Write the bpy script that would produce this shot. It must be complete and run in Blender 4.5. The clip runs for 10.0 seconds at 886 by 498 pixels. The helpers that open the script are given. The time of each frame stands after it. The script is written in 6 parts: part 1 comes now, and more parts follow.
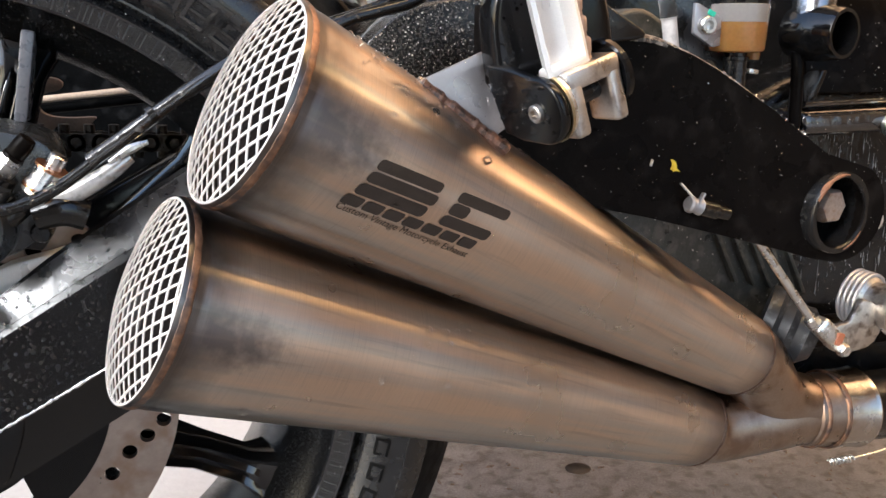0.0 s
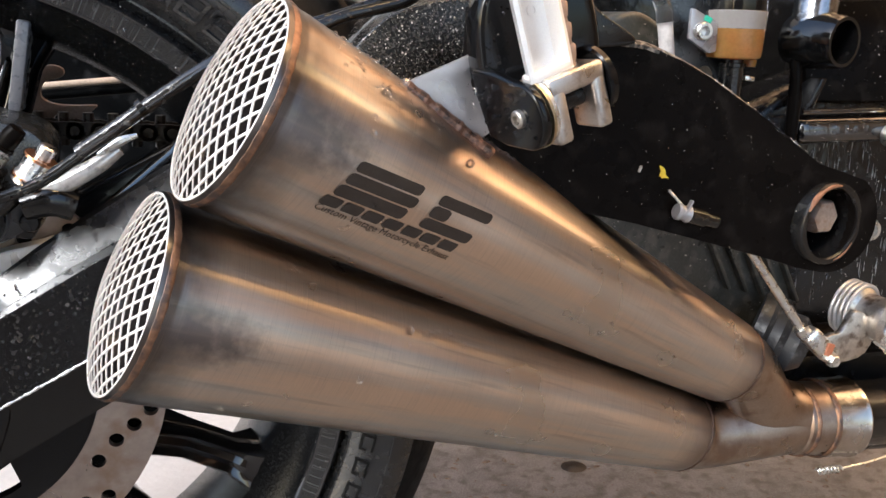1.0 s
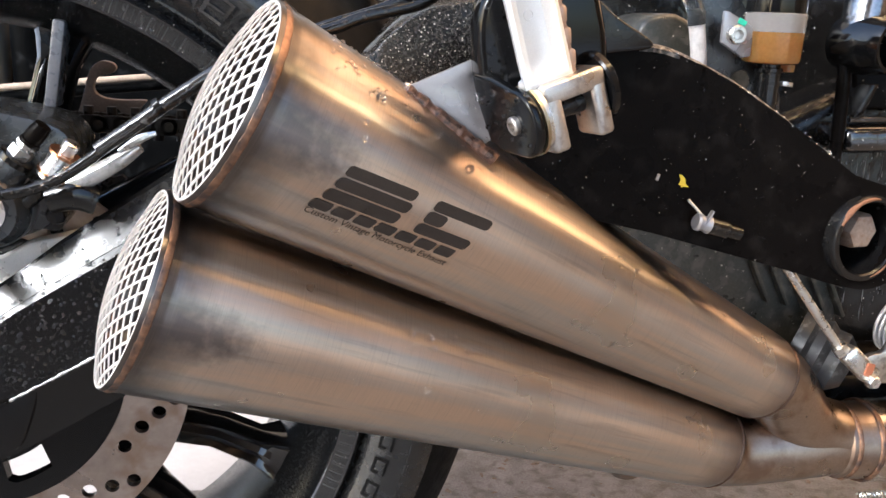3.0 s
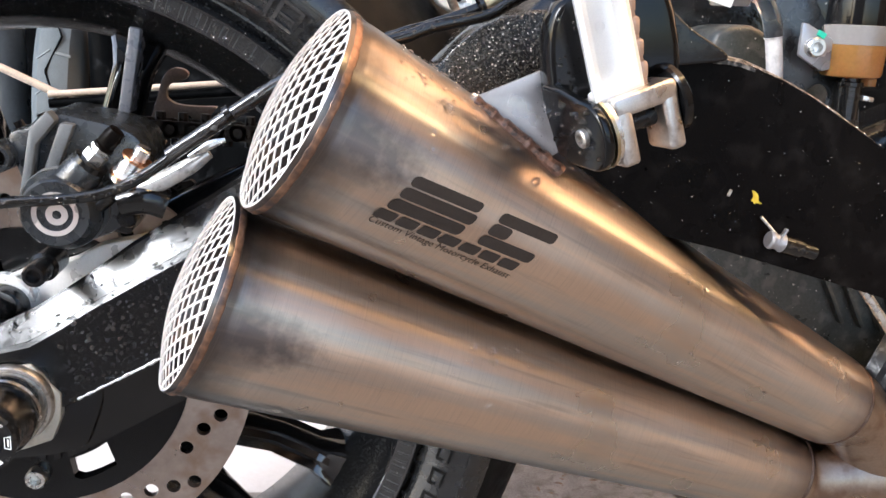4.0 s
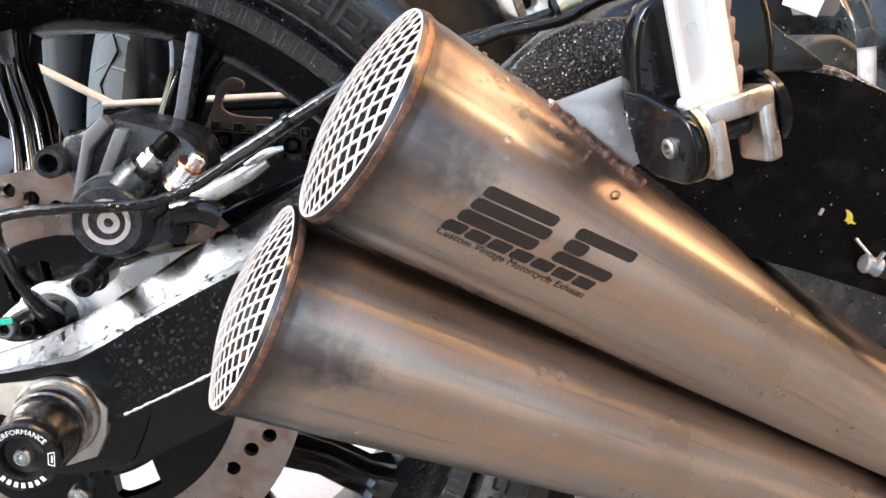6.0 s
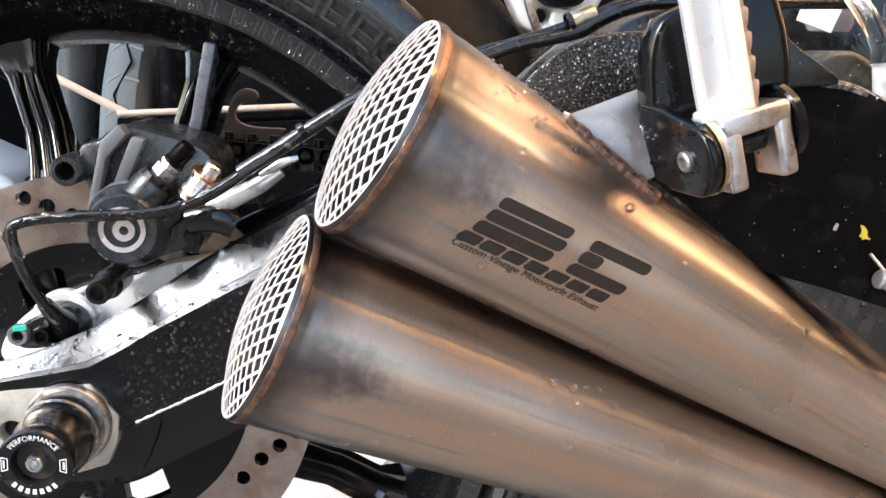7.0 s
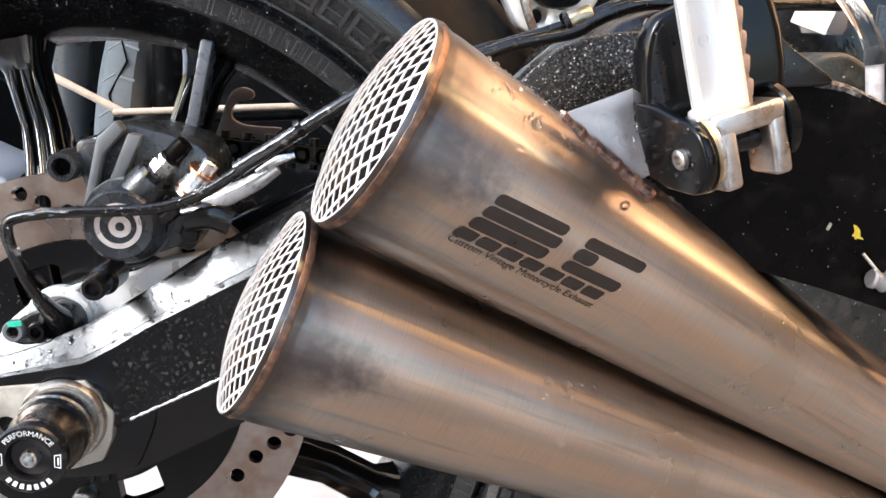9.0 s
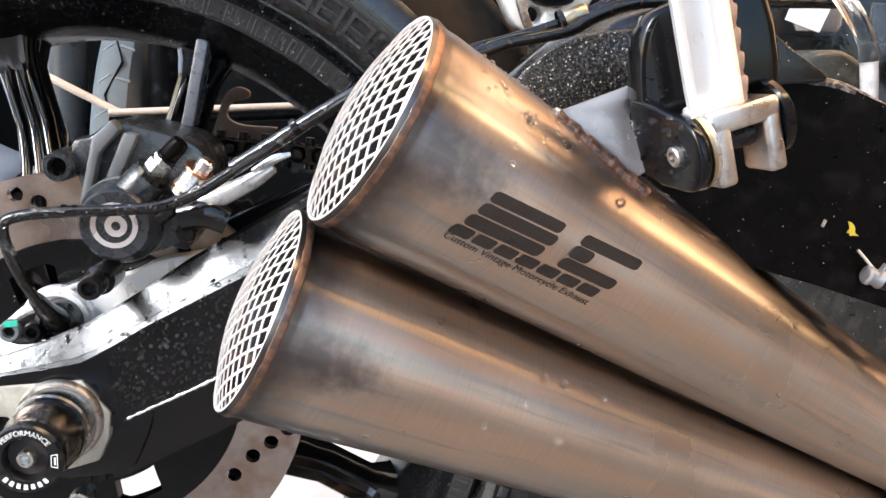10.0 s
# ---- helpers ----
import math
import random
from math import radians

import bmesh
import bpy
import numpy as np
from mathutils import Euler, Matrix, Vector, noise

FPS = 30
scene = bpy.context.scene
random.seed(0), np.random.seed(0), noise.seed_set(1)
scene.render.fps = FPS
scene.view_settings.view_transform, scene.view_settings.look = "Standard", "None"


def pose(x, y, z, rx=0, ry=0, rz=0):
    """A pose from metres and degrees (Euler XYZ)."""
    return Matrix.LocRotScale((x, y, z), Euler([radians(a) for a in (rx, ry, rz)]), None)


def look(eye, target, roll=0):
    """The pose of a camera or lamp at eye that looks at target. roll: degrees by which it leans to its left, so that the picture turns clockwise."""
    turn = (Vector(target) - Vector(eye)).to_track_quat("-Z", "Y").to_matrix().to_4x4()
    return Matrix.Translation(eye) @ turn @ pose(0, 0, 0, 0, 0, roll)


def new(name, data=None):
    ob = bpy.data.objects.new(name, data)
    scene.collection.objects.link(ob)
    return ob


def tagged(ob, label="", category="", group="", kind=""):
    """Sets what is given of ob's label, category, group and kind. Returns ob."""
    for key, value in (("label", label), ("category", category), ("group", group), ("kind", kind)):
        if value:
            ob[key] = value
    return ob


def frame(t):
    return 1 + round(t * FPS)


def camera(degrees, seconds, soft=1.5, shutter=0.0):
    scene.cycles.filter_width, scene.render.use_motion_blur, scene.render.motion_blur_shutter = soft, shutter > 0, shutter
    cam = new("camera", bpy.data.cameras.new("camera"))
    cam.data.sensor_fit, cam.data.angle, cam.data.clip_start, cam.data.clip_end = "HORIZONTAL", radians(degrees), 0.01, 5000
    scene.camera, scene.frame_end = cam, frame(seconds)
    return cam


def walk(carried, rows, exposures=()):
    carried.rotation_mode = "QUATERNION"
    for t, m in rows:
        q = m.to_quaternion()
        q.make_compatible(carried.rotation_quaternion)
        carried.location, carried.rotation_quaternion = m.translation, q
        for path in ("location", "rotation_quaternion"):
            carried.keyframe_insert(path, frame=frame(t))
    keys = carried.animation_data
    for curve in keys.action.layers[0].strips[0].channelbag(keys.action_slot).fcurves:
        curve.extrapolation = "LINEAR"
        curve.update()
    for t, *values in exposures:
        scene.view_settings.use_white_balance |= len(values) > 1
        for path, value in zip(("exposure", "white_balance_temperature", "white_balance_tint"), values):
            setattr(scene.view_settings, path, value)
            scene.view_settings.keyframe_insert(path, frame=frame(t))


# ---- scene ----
from mathutils.bvhtree import BVHTree

cam = camera(53.4, 10.0)
METRES, EYE, TILT, LEAN, TURN = 0.10735, 0.50717, -13.781, -0.464, -18.444
START = (0.11214, -0.49075)
ROWS = [
    (0.0, 0.0, 0.0, 0.0, 0.0, 0.0, -0.0),
    (0.5, 0.0293, 0.0022, 0.0058, 0.52, -0.39, -0.86),
    (1.0, 0.1306, -0.0071, 0.0486, 0.91, -0.63, -1.64),
    (1.5, 0.2691, -0.0239, 0.0858, 1.71, -0.81, -2.2),
    (2.0, 0.3936, -0.0484, 0.0954, 2.97, -1.02, -2.6),
    (3.5, 0.4822, 0.0691, 0.1153, 8.68, -1.22, -3.91),
    (4.0, 0.4627, 0.0717, 0.1221, 10.57, -1.01, -4.64),
    (4.5, 0.4339, 0.1276, 0.1121, 11.61, -0.91, -5.06),
    (5.0, 0.4072, 0.1932, 0.1067, 12.4, -0.72, -5.13),
    (5.5, 0.35, 0.2753, 0.1021, 13.02, -0.34, -5.33),
    (7.0, 0.3047, 0.2575, 0.0765, 13.86, 0.95, -6.38),
    (7.5, 0.3009, 0.2527, 0.0657, 13.8, 1.14, -6.52),
    (8.0, 0.3071, 0.2466, 0.0642, 13.69, 1.11, -6.58),
    (8.5, 0.3058, 0.2459, 0.0548, 13.6, 1.17, -6.66),
    (9.0, 0.3051, 0.2432, 0.0527, 13.48, 1.19, -6.68),
    (9.5, 0.3019, 0.247, 0.0529, 13.37, 1.13, -6.59),
    (10.0, 0.3093, 0.2403, 0.0447, 13.27, 1.22, -6.46),
]
walk(cam, [(t, pose(*START, EYE, TILT, LEAN, TURN) @ pose(METRES * x, METRES * y, METRES * z, 90 + pitch, roll, yaw)) for t, x, y, z, yaw, pitch, roll in ROWS],
     exposures=[(0.0, 1.40, 6000, 10), (2.0, 1.47, 6030, 10), (4.0, 1.75, 5820, 10), (10.0, 1.76, 5860, 10)])

# x runs to the front of the motorcycle, y from its right side inwards, z up;
# the rear axle lies at x = 0, z = 0.315 and the brake disc in the plane y = 0

# ---- world and light ----
world = bpy.data.worlds.new("daylight")
scene.world = world
world.use_nodes = True
_n = world.node_tree.nodes
_sky = _n.new("ShaderNodeTexSky")
_sky.sky_type = "NISHITA"
_sky.sun_disc = False
_sky.sun_elevation, _sky.sun_rotation = radians(31), radians(-125)
_sky.dust_density, _sky.air_density = 2.5, 1.2
world.node_tree.links.new(_sky.outputs[0], _n["Background"].inputs[0])
_n["Background"].inputs[1].default_value = 0.15

# a hazy sun, high behind the open rear of the workshop
sun = new("sun", bpy.data.lights.new("sun", "SUN"))
sun.data.energy, sun.data.angle, sun.data.color = 1.3, radians(22), (0.94, 0.975, 1.0)
sun.matrix_world = look((-2.10, -1.50, 1.55), (0, 0, 0))


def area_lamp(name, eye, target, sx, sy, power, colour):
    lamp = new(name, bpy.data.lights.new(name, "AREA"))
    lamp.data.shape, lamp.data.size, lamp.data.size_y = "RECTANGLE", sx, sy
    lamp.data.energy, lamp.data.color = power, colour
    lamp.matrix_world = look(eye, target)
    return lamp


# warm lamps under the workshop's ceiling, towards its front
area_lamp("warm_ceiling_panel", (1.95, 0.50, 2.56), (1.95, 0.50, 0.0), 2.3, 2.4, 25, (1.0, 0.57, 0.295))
area_lamp("warm_wall_lamp", (4.1, 0.75, 1.65), (0.3, 0.5, 1.1), 3.0, 1.4, 20, (1.0, 0.57, 0.29))
for lamp_x, lamp_y, lamp_power in ((3.45, -1.12, 10), (0.85, -0.75, 11)):
    area_lamp("tube_lamp", (lamp_x, lamp_y, 2.52), (lamp_x, lamp_y, 0.0), 1.5, 0.24, lamp_power, (1.0, 0.665, 0.315))


# ---- materials ----
def material(name, base, rough=0.5, metal=0.0, var=0.15, scale=60.0, fine=600.0, bump=0.05, depth=0.0005,
             tint=None, amount=0.0, rough_var=0.1, stretch=None, spec=0.5, coat=0.0, bands=None, detail=4):
    """A surface with stains at one scale, grain at another, and fine relief."""
    m = bpy.data.materials.new(name)
    m.use_nodes = True
    nt = m.node_tree
    p = nt.nodes["Principled BSDF"]
    L = nt.links.new
    tc = nt.nodes.new("ShaderNodeTexCoord")
    src = tc.outputs["Object"]
    if stretch:
        mp = nt.nodes.new("ShaderNodeMapping")
        mp.inputs["Scale"].default_value = stretch
        L(src, mp.inputs["Vector"])
        src_fine = mp.outputs[0]
    else:
        src_fine = src
    big, small = nt.nodes.new("ShaderNodeTexNoise"), nt.nodes.new("ShaderNodeTexNoise")
    big.inputs["Scale"].default_value, small.inputs["Scale"].default_value = scale, fine
    big.inputs["Detail"].default_value, small.inputs["Detail"].default_value = 4, detail
    L(src, big.inputs["Vector"])
    L(src_fine, small.inputs["Vector"])
    mul = nt.nodes.new("ShaderNodeMath")
    mul.operation = "MULTIPLY_ADD"
    mul.inputs[1].default_value, mul.inputs[2].default_value = 0.5, 0.0
    L(small.outputs["Fac"], mul.inputs[0])
    add = nt.nodes.new("ShaderNodeMath")
    add.operation = "MULTIPLY_ADD"
    add.inputs[1].default_value = 0.5
    L(big.outputs["Fac"], add.inputs[0])
    L(mul.outputs[0], add.inputs[2])
    ramp = nt.nodes.new("ShaderNodeMapRange")
    ramp.inputs["From Min"].default_value, ramp.inputs["From Max"].default_value = 0.3, 0.7
    ramp.inputs["To Min"].default_value, ramp.inputs["To Max"].default_value = 1 - var, 1 + var
    L(add.outputs[0], ramp.inputs["Value"])
    col = nt.nodes.new("ShaderNodeMix")
    col.data_type, col.blend_type = "RGBA", "MULTIPLY"
    col.inputs[0].default_value = 1.0
    col.inputs[6].default_value = (*base, 1)
    L(ramp.outputs[0], col.inputs[7])
    out = col.outputs[2]
    if tint:
        mask = nt.nodes.new("ShaderNodeMapRange")
        mask.inputs["From Min"].default_value, mask.inputs["From Max"].default_value = 0.62 - 0.25 * amount, 0.72 - 0.15 * amount
        third = nt.nodes.new("ShaderNodeTexNoise")
        third.inputs["Scale"].default_value, third.inputs["Detail"].default_value = scale * 1.7, 6
        L(src, third.inputs["Vector"])
        L(third.outputs["Fac"], mask.inputs["Value"])
        mix = nt.nodes.new("ShaderNodeMix")
        mix.data_type = "RGBA"
        L(mask.outputs[0], mix.inputs[0])
        L(out, mix.inputs[6])
        mix.inputs[7].default_value = (*tint, 1)
        out = mix.outputs[2]
    if bands:
        bm_ = nt.nodes.new("ShaderNodeMapping")
        bm_.inputs["Scale"].default_value = (125, 125, 4.5)
        L(src, bm_.inputs["Vector"])
        bn = nt.nodes.new("ShaderNodeTexNoise")
        bn.inputs["Scale"].default_value, bn.inputs["Detail"].default_value = 1.0, 3
        L(bm_.outputs[0], bn.inputs["Vector"])
        br = nt.nodes.new("ShaderNodeValToRGB")
        br.color_ramp.elements[0].position, br.color_ramp.elements[1].position = 0.36, 0.62
        br.color_ramp.elements[0].color, br.color_ramp.elements[1].color = (*bands[0], 1), (*bands[1], 1)
        L(bn.outputs["Fac"], br.inputs[0])
        bx = nt.nodes.new("ShaderNodeMix")
        bx.data_type = "RGBA"
        bx.inputs[0].default_value = 0.75
        L(out, bx.inputs[6])
        L(br.outputs[0], bx.inputs[7])
        out = bx.outputs[2]
    L(out, p.inputs["Base Color"])
    rr = nt.nodes.new("ShaderNodeMapRange")
    rr.inputs["From Min"].default_value, rr.inputs["From Max"].default_value = 0.3, 0.7
    rr.inputs["To Min"].default_value, rr.inputs["To Max"].default_value = max(0.02, rough - rough_var), min(1, rough + rough_var)
    L(big.outputs["Fac"], rr.inputs["Value"])
    L(rr.outputs[0], p.inputs["Roughness"])
    p.inputs["Metallic"].default_value = metal
    p.inputs["Specular IOR Level"].default_value = spec
    p.inputs["Coat Weight"].default_value = coat
    if bump:
        b = nt.nodes.new("ShaderNodeBump")
        b.inputs["Strength"].default_value, b.inputs["Distance"].default_value = bump, depth
        L(small.outputs["Fac"], b.inputs["Height"])
        L(b.outputs[0], p.inputs["Normal"])
    return m


def clear(name, colour, ior=1.33, rough=0.02):
    m = bpy.data.materials.new(name)
    m.use_nodes = True
    p = m.node_tree.nodes["Principled BSDF"]
    p.inputs["Base Color"].default_value = (*colour, 1)
    p.inputs["Transmission Weight"].default_value = 1.0
    p.inputs["IOR"].default_value, p.inputs["Roughness"].default_value = ior, rough
    return m


STEEL = material("brushed_steel", (0.585, 0.497, 0.412), 0.30, 1.0, var=0.22, scale=22, fine=34, stretch=(2, 2, 46), bump=0.24, depth=0.0002, detail=2,
                 rough_var=0.04, bands=((0.630, 0.482, 0.372), (0.458, 0.437, 0.415)))
_nt = STEEL.node_tree
_p = _nt.nodes["Principled BSDF"]
_tan = _nt.nodes.new("ShaderNodeTangent")
_tan.direction_type, _tan.axis = "RADIAL", "Z"
_nt.links.new(_tan.outputs[0], _p.inputs["Tangent"])
_p.inputs["Anisotropic"].default_value, _p.inputs["Anisotropic Rotation"].default_value = 0.82, 0.25


def steel_overlay(colour, factor):
    """Lay one colour, stain or painted reflection, over the steel where factor, a socket, says so."""
    mx = _nt.nodes.new("ShaderNodeMix")
    mx.data_type = "RGBA"
    _nt.links.new(factor, mx.inputs[0])
    _nt.links.new(_p.inputs["Base Color"].links[0].from_socket, mx.inputs[6])
    mx.inputs[7].default_value = (*colour, 1)
    _nt.links.new(mx.outputs[2], _p.inputs["Base Color"])


def steel_node(kind, **values):
    node = _nt.nodes.new("ShaderNode" + kind)
    for socket, value in values.items():
        node.inputs[socket.replace("_", " ")].default_value = value
    return node


_tc, _sep = steel_node("TexCoord"), steel_node("SeparateXYZ")
_nt.links.new(_tc.outputs["Object"], _sep.inputs[0])
_ns = steel_node("TexNoise", Scale=90, Detail=5)
_nt.links.new(_tc.outputs["Object"], _ns.inputs["Vector"])
_wob = steel_node("Math")
_wob.operation = "MULTIPLY_ADD"
_wob.inputs[1].default_value = 0.016
_nt.links.new(_ns.outputs["Fac"], _wob.inputs[0])
_sl = steel_node("Math")
_sl.operation = "MULTIPLY_ADD"
_sl.inputs[1].default_value = 0.05
_nt.links.new(_sep.outputs["X"], _sl.inputs[0])
_nt.links.new(_sep.outputs["Z"], _sl.inputs[2])
_nt.links.new(_sl.outputs[0], _wob.inputs[2])
# burnt tint beside the welds at both ends of each cone, ragged by noise
for _a, _b, _top, _col in ((0.036, 0.0140, 0.88, (0.085, 0.076, 0.072)), (0.350, 0.380, 0.8, (0.17, 0.125, 0.105))):
    _mr = steel_node("MapRange", From_Min=_a, From_Max=_b, To_Max=_top)
    _nt.links.new(_wob.outputs[0], _mr.inputs["Value"])
    steel_overlay(_col, _mr.outputs[0])
# a dark bluish reflection a little way behind the mouth, painted into the colour
_off = steel_node("VectorMath")
_off.operation = "DISTANCE"
_off.inputs[1].default_value = (0.0435, 0.001, 0.010)
_mp = steel_node("Mapping", Scale=(1.0, 1.15, 0.55))
_nt.links.new(_tc.outputs["Object"], _mp.inputs["Vector"])
_nt.links.new(_mp.outputs[0], _off.inputs[0])
_cl = steel_node("TexNoise", Scale=150, Detail=3)
_nt.links.new(_tc.outputs["Object"], _cl.inputs["Vector"])
_ca = steel_node("Math")
_ca.operation = "MULTIPLY_ADD"
_ca.inputs[1].default_value = 0.020
_nt.links.new(_cl.outputs["Fac"], _ca.inputs[0])
_nt.links.new(_off.outputs["Value"], _ca.inputs[2])
_mr = steel_node("MapRange", From_Min=0.0265, From_Max=0.0150, To_Max=0.85)
_nt.links.new(_ca.outputs[0], _mr.inputs["Value"])
steel_overlay((0.14, 0.13, 0.135), _mr.outputs[0])
# hairlines of the brushing, round the cone
_mp = steel_node("Mapping", Scale=(55, 55, 2300))
_nt.links.new(_tc.outputs["Object"], _mp.inputs["Vector"])
_hl = steel_node("TexNoise", Scale=1, Detail=3)
_nt.links.new(_mp.outputs[0], _hl.inputs["Vector"])
_mr = steel_node("MapRange", From_Min=0.52, From_Max=0.78, To_Max=0.28)
_nt.links.new(_hl.outputs["Fac"], _mr.inputs["Value"])
steel_overlay((0.24, 0.215, 0.20), _mr.outputs[0])
# dark lengthwise smears
_mp = steel_node("Mapping", Scale=(260, 260, 7))
_nt.links.new(_tc.outputs["Object"], _mp.inputs["Vector"])
_sm = steel_node("TexNoise", Scale=1, Detail=4)
_nt.links.new(_mp.outputs[0], _sm.inputs["Vector"])
_mr = steel_node("MapRange", From_Min=0.56, From_Max=0.76, To_Max=0.52)
_nt.links.new(_sm.outputs["Fac"], _mr.inputs["Value"])
steel_overlay((0.26, 0.22, 0.20), _mr.outputs[0])
STEEL_RAW = material("bent_pipe_steel", (0.34, 0.27, 0.22), 0.33, 1.0, var=0.15, scale=40, bump=0.05, tint=(0.25, 0.18, 0.14), amount=0.5)
POLISHED = material("polished_steel_sleeve", (0.50, 0.45, 0.40), 0.24, 1.0, var=0.10, scale=60, fine=300, bump=0.04, tint=(0.40, 0.33, 0.27), amount=0.3)
RUSTY_WELD = material("rusty_weld", (0.19, 0.105, 0.075), 0.34, 0.55, var=0.5, scale=170, fine=700, bump=0.6, tint=(0.055, 0.038, 0.032), amount=0.5)
HEAT = material("heat_tinted_weld", (0.27, 0.155, 0.10), 0.38, 0.8, var=0.45, scale=75, fine=420, bump=0.5, tint=(0.11, 0.08, 0.07), amount=0.55)
MESH = material("bright_expanded_mesh", (0.83, 0.775, 0.72), 0.36, 0.35, var=0.08, scale=200, bump=0.1)
SOOT = material("sooty_inside", (0.03, 0.022, 0.02), 0.8, 0.0, var=0.3)
ETCH = material("etched_dark_print", (0.030, 0.023, 0.019), 0.42, 0.15, var=0.25, scale=120, fine=900, bump=0.05)
ALU = material("cast_aluminium", (0.80, 0.80, 0.80), 0.28, 1.0, var=0.07, scale=90, fine=900, bump=0.12)
BLASTED = material("blasted_cast_aluminium", (0.86, 0.855, 0.845), 0.40, 0.6, var=0.06, scale=60, fine=1500, bump=0.18)
FORKED = material("dull_forged_aluminium", (0.60, 0.575, 0.555), 0.33, 1.0, var=0.14, scale=90, fine=1300, bump=0.25, tint=(0.40, 0.36, 0.33), amount=0.3)
ALU_DULL = material("dull_aluminium", (0.60, 0.57, 0.53), 0.38, 1.0, var=0.2, scale=80, bump=0.15, tint=(0.24, 0.20, 0.17), amount=0.5)
BLACK = material("black_painted_metal", (0.0045, 0.0046, 0.0050), 0.10, 0.0, var=0.25, scale=70, fine=900, bump=0.05, spec=0.28)
ARM_BLACK = material("wet_black_arm_paint", (0.0034, 0.0035, 0.0039), 0.20, 0.0, var=0.3, scale=70, fine=900, bump=0.12, rough_var=0.04, spec=0.46)
# the arm paint again, made paler and shinier for the sky's white reflection
SHOULDER = material("wet_sheen_shoulder_paint", (0.016, 0.0165, 0.018), 0.29, 0.0, var=0.35, scale=120, fine=500, bump=0.2, rough_var=0.12, tint=(0.005, 0.005, 0.0055), amount=0.15, spec=0.8, coat=0.25)
BLACK_SATIN = material("black_satin_casting", (0.007, 0.007, 0.0075), 0.19, 0.0, var=0.3, scale=80, fine=1200, bump=0.2, tint=(0.016, 0.0155, 0.015), amount=0.4, spec=0.4)
BLACK_MATT = material("black_matt_plate", (0.0042, 0.0034, 0.0031), 0.30, 0.0, var=0.4, scale=45, fine=1100, bump=0.15, tint=(0.010, 0.0085, 0.0078), amount=0.30, spec=0.035)
RUBBER = material("tyre_rubber", (0.0100, 0.0105, 0.0113), 0.24, 0.0, var=0.4, scale=160, fine=900, bump=0.25, tint=(0.016, 0.0165, 0.0175), amount=0.35, spec=0.7)
LIP = material("scuffed_rim_lip", (0.012, 0.0125, 0.013), 0.20, 0.0, var=0.6, scale=260, fine=900, bump=0.3, tint=(0.07, 0.072, 0.072), amount=0.3, spec=0.9)
# radial scratches on the rim's lip
_nt = LIP.node_tree
_p = _nt.nodes["Principled BSDF"]
_tc, _sep, _at, _cmb, _ns, _mr, _mx = (_nt.nodes.new(k) for k in ("ShaderNodeTexCoord", "ShaderNodeSeparateXYZ", "ShaderNodeMath", "ShaderNodeCombineXYZ", "ShaderNodeTexNoise", "ShaderNodeMapRange", "ShaderNodeMix"))
_low = _nt.nodes.new("ShaderNodeMath")
_low.operation, _low.inputs[1].default_value = "SUBTRACT", 0.315
_at.operation = "ARCTAN2"
_mx.data_type = "RGBA"
_nt.links.new(_tc.outputs["Object"], _sep.inputs[0])
_nt.links.new(_sep.outputs["Z"], _low.inputs[0])
_nt.links.new(_low.outputs[0], _at.inputs[0])
_nt.links.new(_sep.outputs["X"], _at.inputs[1])
_nt.links.new(_at.outputs[0], _cmb.inputs[0])
_nt.links.new(_cmb.outputs[0], _ns.inputs["Vector"])
_ns.inputs["Scale"].default_value, _ns.inputs["Detail"].default_value = 170, 6
_mr.inputs["From Min"].default_value, _mr.inputs["From Max"].default_value = 0.52, 0.75
_nt.links.new(_ns.outputs["Fac"], _mr.inputs["Value"])
_nt.links.new(_mr.outputs[0], _mx.inputs[0])
_mx.inputs[6].default_value, _mx.inputs[7].default_value = (0.012, 0.0125, 0.013, 1), (0.075, 0.078, 0.080, 1)
_nt.links.new(_mx.outputs[2], _p.inputs["Base Color"])
BURNT = material("burnt_dark_weld", (0.13, 0.085, 0.065), 0.4, 0.8, var=0.3, scale=80, bump=0.2)
BOLT_TAN = material("dull_tan_bolt", (0.38, 0.30, 0.25), 0.36, 0.35, var=0.25, scale=160, bump=0.2, tint=(0.30, 0.20, 0.15), amount=0.4)
RUST_RED = material("bare_rust", (0.24, 0.11, 0.06), 0.6, 0.1, var=0.35, scale=200, bump=0.5)
RED = material("orange_red_mark", (0.35, 0.12, 0.06), 0.4, 0.0, var=0.15)
HANGER = material("dull_hanger_aluminium", (0.36, 0.355, 0.37), 0.34, 0.6, var=0.06, scale=90, fine=900, bump=0.1)
TAN_SIDE = material("tan_cast_side", (0.42, 0.30, 0.23), 0.4, 0.5, var=0.2, scale=120, bump=0.2)
GLOSS = material("polished_black_pipe", (0.004, 0.004, 0.0043), 0.07, 0.0, var=0.25, scale=90, bump=0.05, spec=0.7)
BLUE_GREY = material("pale_blue_grey_plating", (0.55, 0.57, 0.61), 0.34, 0.5, var=0.1, scale=100, bump=0.1)
# near-black base: the shade behind the wheel is put into this colour
BACK_SHADE = material("shade_darkened_bodywork", (0.0016, 0.0019, 0.0023), 0.42, 0.0, var=0.6, scale=25, fine=200, bump=0.3, tint=(0.010, 0.011, 0.0125), amount=0.25, spec=0.02)
AXLE_PLATE = material("olive_grey_zinc", (0.47, 0.455, 0.40), 0.36, 0.5, var=0.12, scale=90, bump=0.12, tint=(0.40, 0.36, 0.30), amount=0.3)
RAISED = material("wet_raised_rubber", (0.012, 0.012, 0.013), 0.10, 0.0, var=0.3, scale=200, bump=0.1, spec=1.0, coat=0.6)
